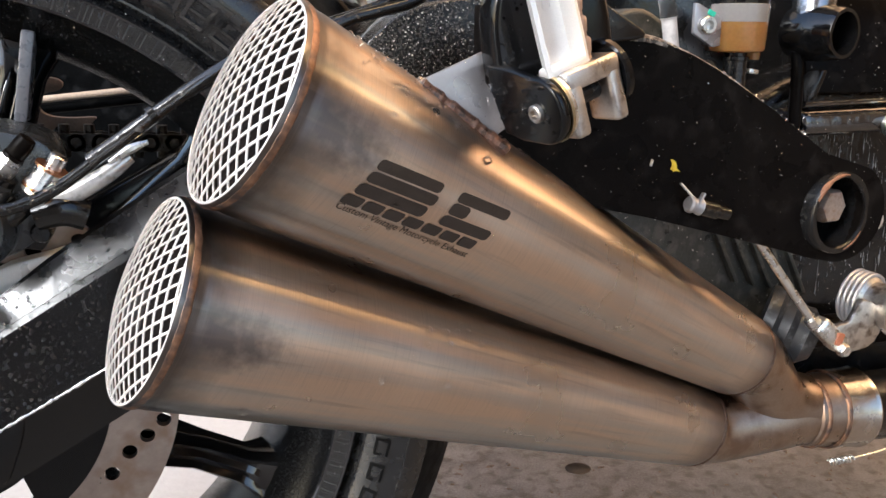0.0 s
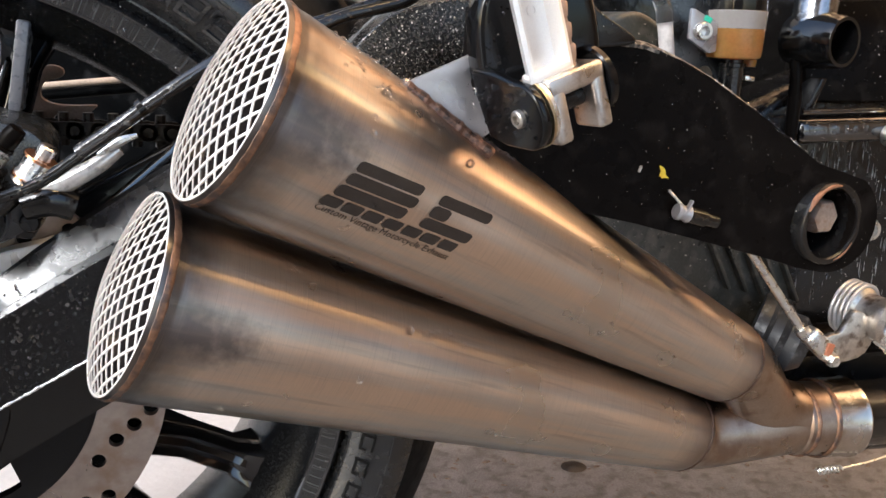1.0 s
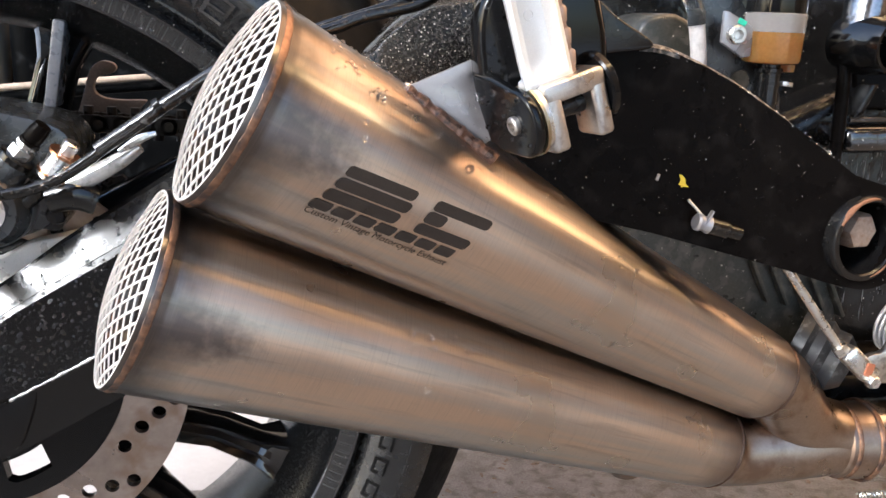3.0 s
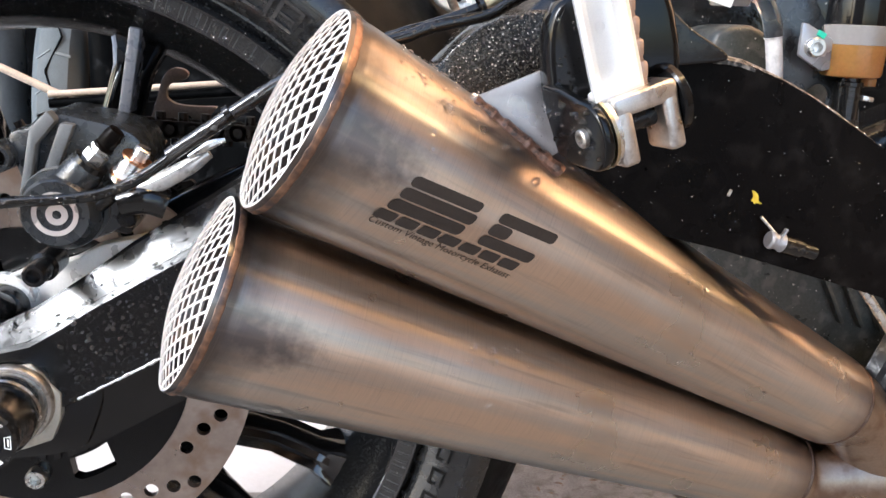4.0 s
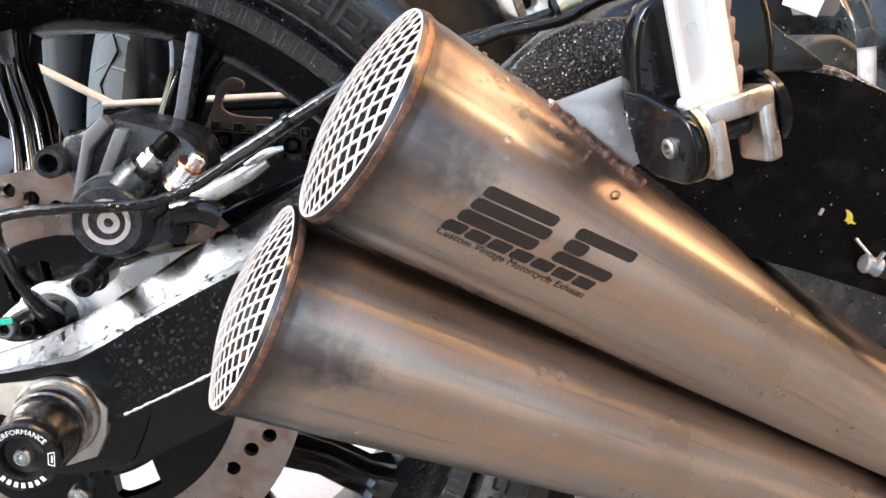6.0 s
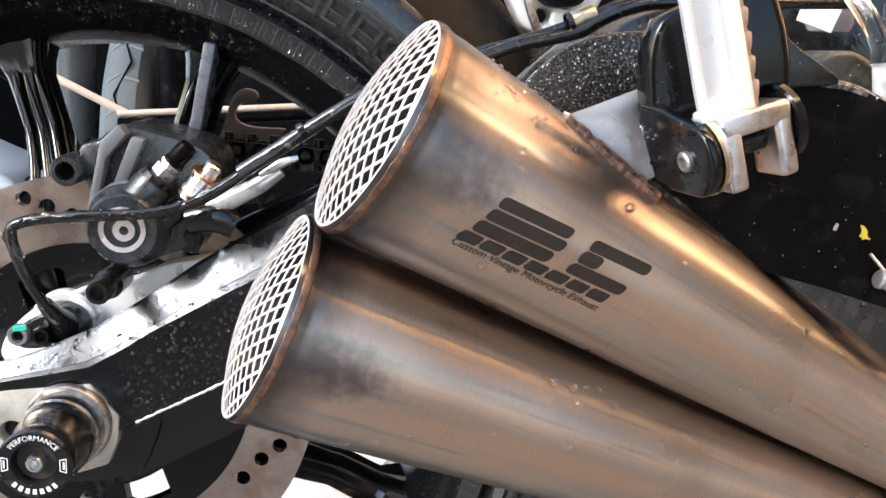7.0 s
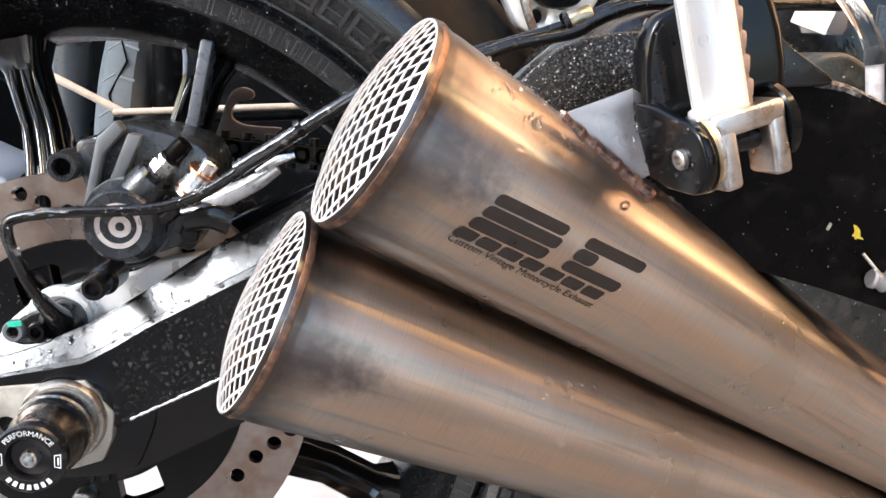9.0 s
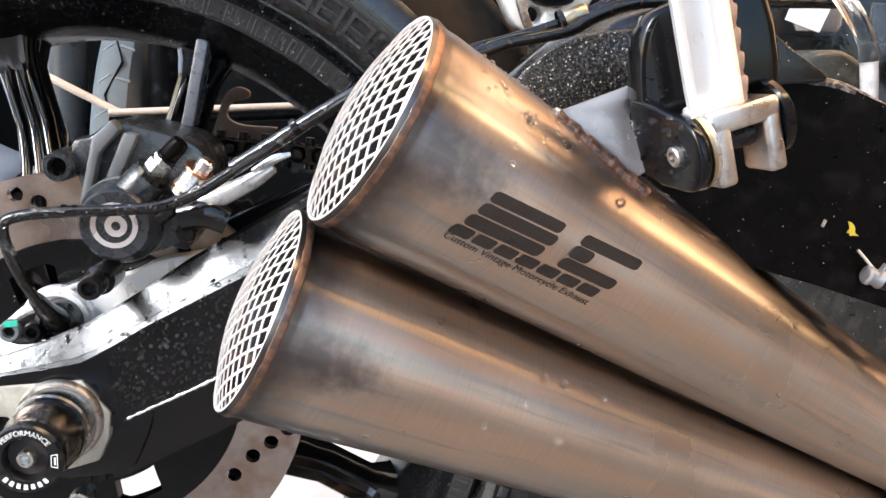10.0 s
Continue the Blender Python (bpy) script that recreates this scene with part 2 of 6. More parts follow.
TREAD = material("dull_tread_rubber", (0.0028, 0.0028, 0.0030), 0.6, 0.0, var=0.4, scale=120, fine=900, bump=0.3, spec=0.12)
RIM = material("dirty_black_rim_paint", (0.0045, 0.0046, 0.0050), 0.11, 0.0, var=0.4, scale=420, fine=1500, bump=0.2, tint=(0.014, 0.015, 0.0155), amount=0.30, spec=0.2)
SPOKE = material("glossy_black_spoke", (0.0035, 0.0036, 0.0040), 0.085, 0.0, var=0.3, scale=120, fine=900, bump=0.06, rough_var=0.03, spec=0.75, coat=0.3)
FACET = material("pale_spoke_face", (0.10, 0.103, 0.118), 0.3, 0.0, var=0.15, scale=150, bump=0.1)
PALE_CAST = material("pale_cast_aluminium", (0.80, 0.79, 0.77), 0.32, 0.45, var=0.06, scale=90, fine=900, bump=0.12)
TAN_DARK = material("rusty_tan_steel", (0.19, 0.155, 0.135), 0.5, 0.0, var=0.3, scale=70, bump=0.2)
RING_PRINT = material("pinkish_bright_print", (0.62, 0.56, 0.54), 0.3, 0.5, var=0.06)
TREAD_WORN = material("worn_pale_tread", (0.15, 0.172, 0.186), 0.6, 0.0, var=0.2, scale=60, bump=0.2, spec=0.2)
RUBBER_FAR = material("dusty_tyre_rubber", (0.075, 0.088, 0.097), 0.6, 0.0, var=0.2, scale=40, bump=0.2, spec=0.2)
HOSE = material("wet_black_hose", (0.006, 0.006, 0.006), 0.13, 0.0, var=0.4, scale=220, fine=260, bump=0.5, tint=(0.03, 0.022, 0.015), amount=0.15)
GREY_PALE = material("worn_grey_casting", (0.105, 0.111, 0.117), 0.36, 0.0, var=0.2, scale=90, fine=1300, bump=0.2)
GREY_CAST = material("grey_black_casting", (0.019, 0.0215, 0.0245), 0.26, 0.0, var=0.2, scale=100, fine=1300, bump=0.2, spec=0.7)
DISC = material("worn_disc_steel", (0.42, 0.355, 0.315), 0.33, 1.0, var=0.18, scale=30, fine=200, bump=0.08, tint=(0.34, 0.25, 0.195), amount=0.45)
CHAIN = material("oily_chain_steel", (0.060, 0.050, 0.044), 0.34, 0.6, var=0.4, scale=200, bump=0.2)
RUST = material("tan_painted_rod", (0.42, 0.35, 0.29), 0.5, 0.0, var=0.3, scale=60, bump=0.2)
ZINC = material("zinc_plated_steel", (0.72, 0.72, 0.70), 0.3, 1.0, var=0.15, scale=200, bump=0.1)
BRASS = material("yellow_zinc_ring", (0.46, 0.40, 0.27), 0.35, 1.0, var=0.2)
COPPER = material("copper_washer", (0.72, 0.36, 0.20), 0.3, 1.0, var=0.15)
WHITE_PRINT = material("white_print", (0.78, 0.78, 0.76), 0.5, 0.0, var=0.05)
YELLOW = material("yellow_paint_mark", (0.75, 0.55, 0.04), 0.5, 0.0, var=0.15)
GREEN = material("green_paint_mark", (0.03, 0.42, 0.28), 0.5, 0.0, var=0.2, scale=300)
CONCRETE = material("brown_stained_concrete", (0.195, 0.191, 0.184), 0.50, 0.0, var=0.55, scale=34, fine=420, bump=0.6, depth=0.002, tint=(0.115, 0.107, 0.098), amount=0.50)
GRIT = material("brown_stone_chips", (0.17, 0.13, 0.10), 0.7, 0.0, var=0.5, scale=300, bump=0.2)
WET_DARK = material("dark_wet_film", (0.035, 0.032, 0.029), 0.42, 0.0, var=0.3, scale=120, bump=0.1)
APRON = material("pale_concrete_apron", (0.47, 0.475, 0.48), 0.7, 0.0, var=0.08, scale=6, fine=120, bump=0.3, depth=0.002)
PLASTER = material("brownish_plaster", (0.30, 0.275, 0.25), 0.8, 0.0, var=0.12, scale=3, fine=80, bump=0.2, depth=0.002)
# the far wall's shade, given as an almost black base colour
SHADE_WALL = material("shade_darkened_wall", (0.0014, 0.0015, 0.0017), 0.6, 0.0, var=0.4, scale=4, fine=90, bump=0.2, depth=0.002, spec=0.0)
ENGINE = material("black_engine_casting", (0.0075, 0.0075, 0.0078), 0.20, 0.0, var=0.4, scale=90, fine=120, bump=0.5, depth=0.0012, tint=(0.014, 0.0135, 0.013), amount=0.35, spec=0.5)
DUSTY = material("dusty_black_beam", (0.0110, 0.0105, 0.0102), 0.20, 0.0, var=0.6, scale=420, fine=1100, bump=0.5, tint=(0.065, 0.060, 0.055), amount=0.40, rough_var=0.14, spec=0.6)
SCUFFED = material("scuffed_dusty_edge", (0.030, 0.026, 0.023), 0.35, 0.0, var=0.5, scale=260, fine=900, bump=0.5, tint=(0.26, 0.225, 0.19), amount=0.55)
RUBBER_DUSTY = material("dusty_blue_black_rubber", (0.020, 0.023, 0.028), 0.40, 0.0, var=0.25, scale=110, fine=500, bump=0.3, tint=(0.085, 0.092, 0.10), amount=0.2)
DIRTY = material("dirty_engine_casting", (0.036, 0.038, 0.035), 0.36, 0.0, var=0.45, scale=70, fine=600, bump=0.4, tint=(0.080, 0.078, 0.070), amount=0.45)
WATER = clear("water", (0.98, 0.98, 0.98))
SLEEVE_WET = material("wet_grey_sleeve", (0.018, 0.018, 0.019), 0.10, 0.0, var=0.6, scale=120, fine=170, bump=0.7, depth=0.001, tint=(0.14, 0.14, 0.135), amount=0.12, spec=0.8, coat=0.5)
SLEEVE_PALE = material("bright_wet_sleeve", (0.62, 0.62, 0.61), 0.16, 0.45, var=0.25, scale=110, fine=400, bump=0.2, tint=(0.30, 0.30, 0.30), amount=0.3, coat=0.4)
FORK_GREY = material("dim_blue_grey_tube", (0.030, 0.036, 0.043), 0.35, 0.0, var=0.25, scale=20, fine=200, bump=0.1, spec=0.3)
BLUE_PALE = material("pale_blue_plastic", (0.30, 0.335, 0.375), 0.45, 0.0, var=0.12, scale=12, fine=200, bump=0.1)
MILKY = material("milky_rubber_sleeve", (0.52, 0.49, 0.47), 0.3, 0.0, var=0.2, scale=120, bump=0.1)
RISER = material("dull_dark_metal_pipe", (0.30, 0.30, 0.31), 0.22, 1.0, var=0.25, scale=120, fine=500, bump=0.15, tint=(0.10, 0.10, 0.10), amount=0.4)
WET_CASE = material("wet_black_casing", (0.006, 0.006, 0.0065), 0.09, 0.0, var=0.5, scale=160, fine=140, bump=0.55, depth=0.001, tint=(0.05, 0.05, 0.052), amount=0.22, spec=0.9, coat=0.7)
WATER_MARK = material("pale_water_marks", (0.20, 0.205, 0.21), 0.4, 0.0, var=0.4, scale=300, bump=0.1)
BRASS_DULL = material("dull_brown_rib", (0.12, 0.095, 0.07), 0.4, 0.3, var=0.3, scale=200, bump=0.2)
SLIDER = material("scraped_slider_steel", (0.33, 0.315, 0.30), 0.24, 1.0, var=0.35, scale=60, fine=500, bump=0.25, tint=(0.10, 0.095, 0.09), amount=0.4)
# pale colour for dust, and for glints of water drawn as flecks
DUST_GLINT = material("pale_dust_and_glints", (0.50, 0.47, 0.43), 0.8, 0.0, var=0.3, scale=400, bump=0.1)
SLEEVE = clear("clear_sleeve", (0.9, 0.9, 0.9), 1.45, 0.12)
FLUID = material("amber_brake_fluid", (0.40, 0.185, 0.055), 0.08, 0.0, var=0.15, scale=90)
FLUID.node_tree.nodes["Principled BSDF"].inputs["Transmission Weight"].default_value = 0.35
FLUID.node_tree.nodes["Principled BSDF"].inputs["Subsurface Weight"].default_value = 0.3
CUP = material("milky_plastic", (0.46, 0.43, 0.41), 0.14, 0.0, var=0.08)
CUP.node_tree.nodes["Principled BSDF"].inputs["Transmission Weight"].default_value = 0.55


# ---- building ----
def thing(name, at, label, category, group="", kind=""):
    ob = new(name)
    ob.location = at
    ob.empty_display_size = 0.02
    return tagged(ob, label, category, group, kind)


def mesh_of(name, bm, mat, smooth=35):
    me = bpy.data.meshes.new(name)
    bmesh.ops.recalc_face_normals(bm, faces=bm.faces)
    if smooth:
        lim = radians(smooth)
        for f in bm.faces:
            f.smooth = True
        for e in bm.edges:
            if len(e.link_faces) == 2 and e.calc_face_angle(0) > lim:
                e.smooth = False
    bm.to_mesh(me)
    bm.free()
    me.materials.append(mat)
    return me


def part(name, bm, mat, parent=None, label="", smooth=35, m=None):
    """One mesh object under a thing or a part. m: its own frame, in which bm is given."""
    ob = new(name, mesh_of(name, bm, mat, smooth))
    if parent is not None:
        ob.parent = parent
        ob.matrix_parent_inverse = parent.matrix_basis.inverted()
    if m is not None:
        ob.matrix_basis = m
    return tagged(ob, label) if label else ob


def frame_of(origin, axis, ref=(0, 0, 1)):
    """A frame at origin whose z runs along axis; its x is the side, axis x ref."""
    a = Vector(axis).normalized()
    s = a.cross(Vector(ref))
    if s.length < 1e-6:
        s = a.cross(Vector((1, 0, 0)))
    s.normalize()
    u = s.cross(a)
    m = Matrix((s, -u, a)).transposed().to_4x4()
    m.translation = Vector(origin)
    return m


def lathe(profile, segs=48, m=None, bm=None, closed=False):
    """Turn (radius, height) pairs round z."""
    bm = bm or bmesh.new()
    rings = []
    for r, h in profile:
        if r < 1e-6:
            rings.append([bm.verts.new((0, 0, h))])
        else:
            rings.append([bm.verts.new((r * math.cos(2 * math.pi * i / segs), r * math.sin(2 * math.pi * i / segs), h)) for i in range(segs)])
    pairs = list(zip(rings, rings[1:])) + ([(rings[-1], rings[0])] if closed else [])
    for a, b in pairs:
        for i in range(segs):
            j = (i + 1) % segs
            q = [a[i % len(a)], a[j % len(a)], b[j % len(b)], b[i % len(b)]]
            q = list(dict.fromkeys(q))
            if len(q) >= 3:
                bm.faces.new(q)
    if m is not None:
        bm.transform(m)
    return bm


def spline(points, n=8):
    """Points along a smooth curve through the given ones."""
    p = [Vector(q) for q in points]
    p = [2 * p[0] - p[1]] + p + [2 * p[-1] - p[-2]]
    out = []
    for i in range(1, len(p) - 2):
        a, b, c, d = p[i - 1:i + 3]
        for k in range(n):
            t = k / n
            out.append(0.5 * (2 * b + (c - a) * t + (2 * a - 5 * b + 4 * c - d) * t * t + (3 * b - a - 3 * c + d) * t ** 3))
    return out + [p[-2]]


def tube(points, radius, segs=14, n=8, bm=None, smooth=True, caps=True):
    """A round bar or hose along a curve; radius a number or one for each given point."""
    bm = bm or bmesh.new()
    pts = spline(points, n) if smooth and len(points) > 2 else [Vector(q) for q in points]
    k = len(points)
    rs = [radius] * len(pts) if isinstance(radius, (int, float)) else [
        float(np.interp(i / (len(pts) - 1) * (k - 1), range(k), radius)) for i in range(len(pts))]
    rings, side = [], None
    for i, q in enumerate(pts):
        d = (pts[min(i + 1, len(pts) - 1)] - pts[max(i - 1, 0)]).normalized()
        if side is None:
            side = d.cross(Vector((0.13, 0.31, 0.94))).normalized()
        side = (side - d * side.dot(d)).normalized()
        up = d.cross(side)
        rings.append([bm.verts.new(q + rs[i] * (math.cos(2 * math.pi * j / segs) * side + math.sin(2 * math.pi * j / segs) * up)) for j in range(segs)])
    for a, b in zip(rings, rings[1:]):
        for j in range(segs):
            bm.faces.new((a[j], a[(j + 1) % segs], b[(j + 1) % segs], b[j]))
    if caps:
        bm.faces.new(rings[0][::-1])
        bm.faces.new(rings[-1])
    return bm


def bevelled(bm, width, segs=2, angle=30):
    edges = [e for e in bm.edges if len(e.link_faces) == 2 and e.calc_face_angle(0) > radians(angle)]
    bmesh.ops.bevel(bm, geom=edges, offset=width, segments=segs, profile=0.5, affect="EDGES", clamp_overlap=True)
    return bm


def plate(outline, y0, y1, bevel=0.001, holes=(), bm=None, segs=2, m=None):
    """An outline in x and z, from y0 to y1 thick, with round holes (x, z, r)."""
    bm = bm or bmesh.new()
    edges = []
    loops = [[Vector((x, y0, z)) for x, z in outline]]
    for x, z, r in holes:
        loops.append([Vector((x + r * math.cos(a * math.pi / 12), y0, z + r * math.sin(a * math.pi / 12))) for a in range(24)])
    for l in loops:
        vs = [bm.verts.new(q) for q in l]
        edges += [bm.edges.new((vs[i - 1], vs[i])) for i in range(len(vs))]
    if holes:
        faces = [f for f in bmesh.ops.triangle_fill(bm, use_beauty=True, use_dissolve=False, edges=edges)["geom"] if isinstance(f, bmesh.types.BMFace)]
    else:
        faces = [bm.faces.new(vs)]
    ext = bmesh.ops.extrude_face_region(bm, geom=faces)
    bmesh.ops.translate(bm, vec=(0, y1 - y0, 0), verts=[v for v in ext["geom"] if isinstance(v, bmesh.types.BMVert)])
    bmesh.ops.recalc_face_normals(bm, faces=bm.faces)
    if bevel:
        bevelled(bm, bevel, segs, 40)
    if m is not None:
        bm.transform(m)
    return bm


def block(size, m=None, bevel=0.001, segs=2, bm=None):
    b = bmesh.new()
    bmesh.ops.create_cube(b, size=1.0)
    b.transform(Matrix.Diagonal((*size, 1)))
    if bevel:
        bevelled(b, bevel, segs)
    if m is not None:
        b.transform(m)
    return b


def smooth_outline(points, n=5):
    """A closed outline with its corners rounded off."""
    p = [Vector((x, z, 0)) for x, z in points]
    k, out = len(p), []
    for i in range(k):
        a, b, c, d = p[i - 1], p[i], p[(i + 1) % k], p[(i + 2) % k]
        for j in range(n):
            t = j / n
            q = 0.5 * (2 * b + (c - a) * t + (2 * a - 5 * b + 4 * c - d) * t * t + (3 * b - a - 3 * c + d) * t ** 3)
            out.append((q.x, q.y))
    return out


def screw(r, h, m, socket=True, hexagon=False):
    """A screw head that stands on its frame's plane, with a hexagon socket or hexagon sides."""
    if hexagon:
        return lathe([(0, 0), (r, 0), (r, h * 0.85), (r * 0.88, h), (0, h)], 6, m)
    prof = [(0, 0), (r, 0), (r, h * 0.8), (r * 0.85, h), (r * 0.55, h)]
    bm = lathe(prof, 20)
    if socket:
        lathe([(r * 0.55, h), (r * 0.5, h * 0.35), (0, h * 0.35)], 6, None, bm)
    bm.transform(m)
    return bm


def flat_text(body, size, shear=0.0):
    """The mesh of a line of writing in the built-in font, its left foot at the origin."""
    cu = bpy.data.curves.new("line", "FONT")
    cu.body, cu.size, cu.shear, cu.resolution_u = body, size, shear, 3
    ob = bpy.data.objects.new("line", cu)
    scene.collection.objects.link(ob)
    bpy.context.view_layer.update()
    me = bpy.data.meshes.new_from_object(ob.evaluated_get(bpy.context.evaluated_depsgraph_get()))
    bm = bmesh.new()
    bm.from_mesh(me)
    bpy.data.objects.remove(ob)
    bpy.data.meshes.remove(me)
    bpy.data.curves.remove(cu)
    return bm


# ---- the large structure ----
def slab(name, x0, x1, y0, y1, z0, z1, mat, label, category):
    bm = block((x1 - x0, y1 - y0, z1 - z0), pose((x0 + x1) / 2, (y0 + y1) / 2, (z0 + z1) / 2), bevel=0.004)
    return tagged(part(name, bm, mat), label, category, kind="structure")


def ground_sheet():
    bm = bmesh.new()
    bmesh.ops.create_grid(bm, x_segments=60, y_segments=60, size=60)
    for v in bm.verts:
        v.co.z = -0.004
    return tagged(part("ground", bm, APRON), "pale sunlit concrete yard behind the workshop", "ground", kind="structure")


ground_sheet()
def floor_slab():
    bm = bmesh.new()
    vs = [bm.verts.new((x, y, 0.0)) for x, y in ((-1.8, -1.95), (4.2, -1.95), (4.2, 1.8), (0.27, 1.8), (0.27, 0.40), (-1.8, 0.40))]
    top = bm.faces.new(vs)
    ext = bmesh.ops.extrude_face_region(bm, geom=[top])
    bmesh.ops.translate(bm, vec=(0, 0, -0.2), verts=[v for v in ext["geom"] if isinstance(v, bmesh.types.BMVert)])
    return tagged(part("floor", bm, CONCRETE, smooth=0), "brown stained damp concrete workshop floor", "floor", kind="structure")


floor_slab()
slab("ceiling", -0.05, 4.2, -1.8, 1.8, 2.6, 2.72, PLASTER, "plain warm-toned workshop ceiling", "ceiling")
# unseen walls, placed to darken black paint; the gap between keeps steel bright
slab("wall_near", 1.75, 4.2, -1.95, -1.8, 0.0, 2.6, PLASTER, "unseen plaster wall added to darken reflections in the black parts", "wall")
slab("wall_near_rear", -1.8, -0.15, -1.95, -1.8, 0.0, 2.6, PLASTER, "unseen plaster wall added to darken reflections, beside an assumed opening", "wall")
slab("wall_far", -1.0, 4.2, 1.8, 1.95, 0.0, 0.98, SHADE_WALL, "wall behind the parked motorcycle, coloured near black for the shade", "wall")
slab("wall_upper", -1.0, 4.2, 1.81, 1.95, 0.98, 2.6, PLASTER, "brownish plaster wall above the shade-darkened part", "wall")
slab("wall_front", 4.2, 4.35, -1.95, 1.95, 0.0, 2.6, PLASTER, "plain brownish plaster end wall", "wall")

def floor_grit():
    """Small stones, chips and crumbs lying on the floor under the exhaust."""
    rg = random.Random(77)
    verts, faces = [], []
    for _ in range(420):
        x, y, r = rg.uniform(0.30, 1.0), rg.uniform(0.05, 0.50), 0.0008 + 0.0032 * rg.random() ** 3
        k, turn = len(verts), rg.uniform(0, 6.28)
        lx, ly, h = r * rg.uniform(0.9, 2.2), r * rg.uniform(0.6, 1.0), r * rg.uniform(0.3, 0.8)
        for j in range(6):
            a = 2 * math.pi * j / 6
            px, py = lx * math.cos(a), ly * math.sin(a)
            qx, qy = px * math.cos(turn) - py * math.sin(turn), px * math.sin(turn) + py * math.cos(turn)
            verts += [(x + qx, y + qy, 0.0), (x + 0.6 * qx, y + 0.6 * qy, h * rg.uniform(0.7, 1.1))]
        for j in range(6):
            i2 = (j + 1) % 6
            faces.append((k + 2 * j, k + 2 * i2, k + 2 * i2 + 1, k + 2 * j + 1))
        faces.append(tuple(k + 2 * j + 1 for j in range(6)))
    me = bpy.data.meshes.new("grit")
    me.from_pydata(verts, [], faces)
    me.materials.append(GRIT)
    return tagged(new("grit", me), "brown stone chips and crumbs on the floor", "grit", kind="stuff")


floor_grit()
stain = thing("wet_patch", (0.56, 0.33, 0.0), "small dark wet patch on the concrete floor", "stain")
part("film", lathe([(0, 0.0006), (0.013, 0.0006), (0.0142, 0.0), (0, -0.0004)], 28, Matrix.Translation((0.575, 0.372, 0.0004)) @ Matrix.Diagonal((1.1, 1.0, 1, 1))), WET_DARK, stain)

# ---- twin exhaust ----
CONE_R, CONE_END = 0.0446, 0.0276
UPPER = (Vector((0.1489, -0.138, 0.4812)), Vector((0.4603, -0.0442, 0.3091)))
LOWER = (Vector((0.1071, -0.1235, 0.3998)), Vector((0.4398, -0.0319, 0.2573)))


def on_cone(ends, h, th, lift=0.0):
    """The place and normal on a cone at h along its axis, th up from the side."""
    o, e = ends
    a = (e - o)
    length = a.length
    a.normalize()
    s = a.cross(Vector((0, 0, 1))).normalized()
    u = s.cross(a)
    n = s * math.cos(th) + u * math.sin(th)
    r = CONE_R + (CONE_END - CONE_R) * h / length
    return o + a * h + n * (r + lift), n


def expanded_mesh(radius, dome, pitch=0.0056, width=0.00092, thick=0.0005):
    """A domed sheet of expanded metal: two sets of crossing strands in the plane z = 0."""
    bm = bmesh.new()
    for angle, shift in ((52.0, 0.0), (-17.0, 0.0018)):
        d = Vector((math.sin(radians(angle)), -math.cos(radians(angle)), 0))
        q = Vector((-d.y, d.x, 0))
        k = int(radius / pitch) + 1
        for i in range(-k, k + 1):
            off = i * pitch + shift
            if abs(off) > radius * 0.985:
                continue
            half = math.sqrt(radius * radius - off * off)
            n, rows = 14, []
            for j in range(n + 1):
                c = d * (half * (2 * j / n - 1))
                ring = []
                for w, lift in ((-width / 2, 0), (width / 2, 0), (width / 2, thick), (-width / 2, thick)):
                    v = c + q * (off + w)
                    z = -dome * max(0.0, 1 - (v.length / radius) ** 2) - lift
                    ring.append(bm.verts.new((v.x, v.y, z)))
                rows.append(ring)
            for a, b in zip(rows, rows[1:]):
                for j in range(4):
                    bm.faces.new((a[j], a[(j + 1) % 4], b[(j + 1) % 4], b[j]))
    return bm


def weld_ring(radius, z, bead, n=150, seed=1, squash=1.0):
    """A hand-laid weld bead round a rim."""
    rnd = random.Random(seed)
    bm, rings, segs = bmesh.new(), [], 8
    for i in range(n):
        a = 2 * math.pi * i / n
        b = bead * (1 + 0.06 * math.sin(i * 1.1) + rnd.uniform(-0.06, 0.06))
        rings.append([bm.verts.new(((radius + b * math.cos(t)) * math.cos(a), (radius + b * math.cos(t)) * math.sin(a), z + squash * b * math.sin(t)))
                      for t in (2 * math.pi * j / segs for j in range(segs))])
    for i in range(n):
        a, b = rings[i], rings[(i + 1) % n]
        for j in range(segs):
            bm.faces.new((a[j], a[(j + 1) % segs], b[(j + 1) % segs], b[j]))
    return bm


MOUTH_SLANT = 0.065


def slanted(bm):
    """Shear a part of a cone so that its mouth is cut askew, the near side standing further out."""
    for v in bm.verts:
        v.co.z -= MOUTH_SLANT * v.co.x * min(1.0, max(0.0, 1 - v.co.z / 0.07))
    return bm


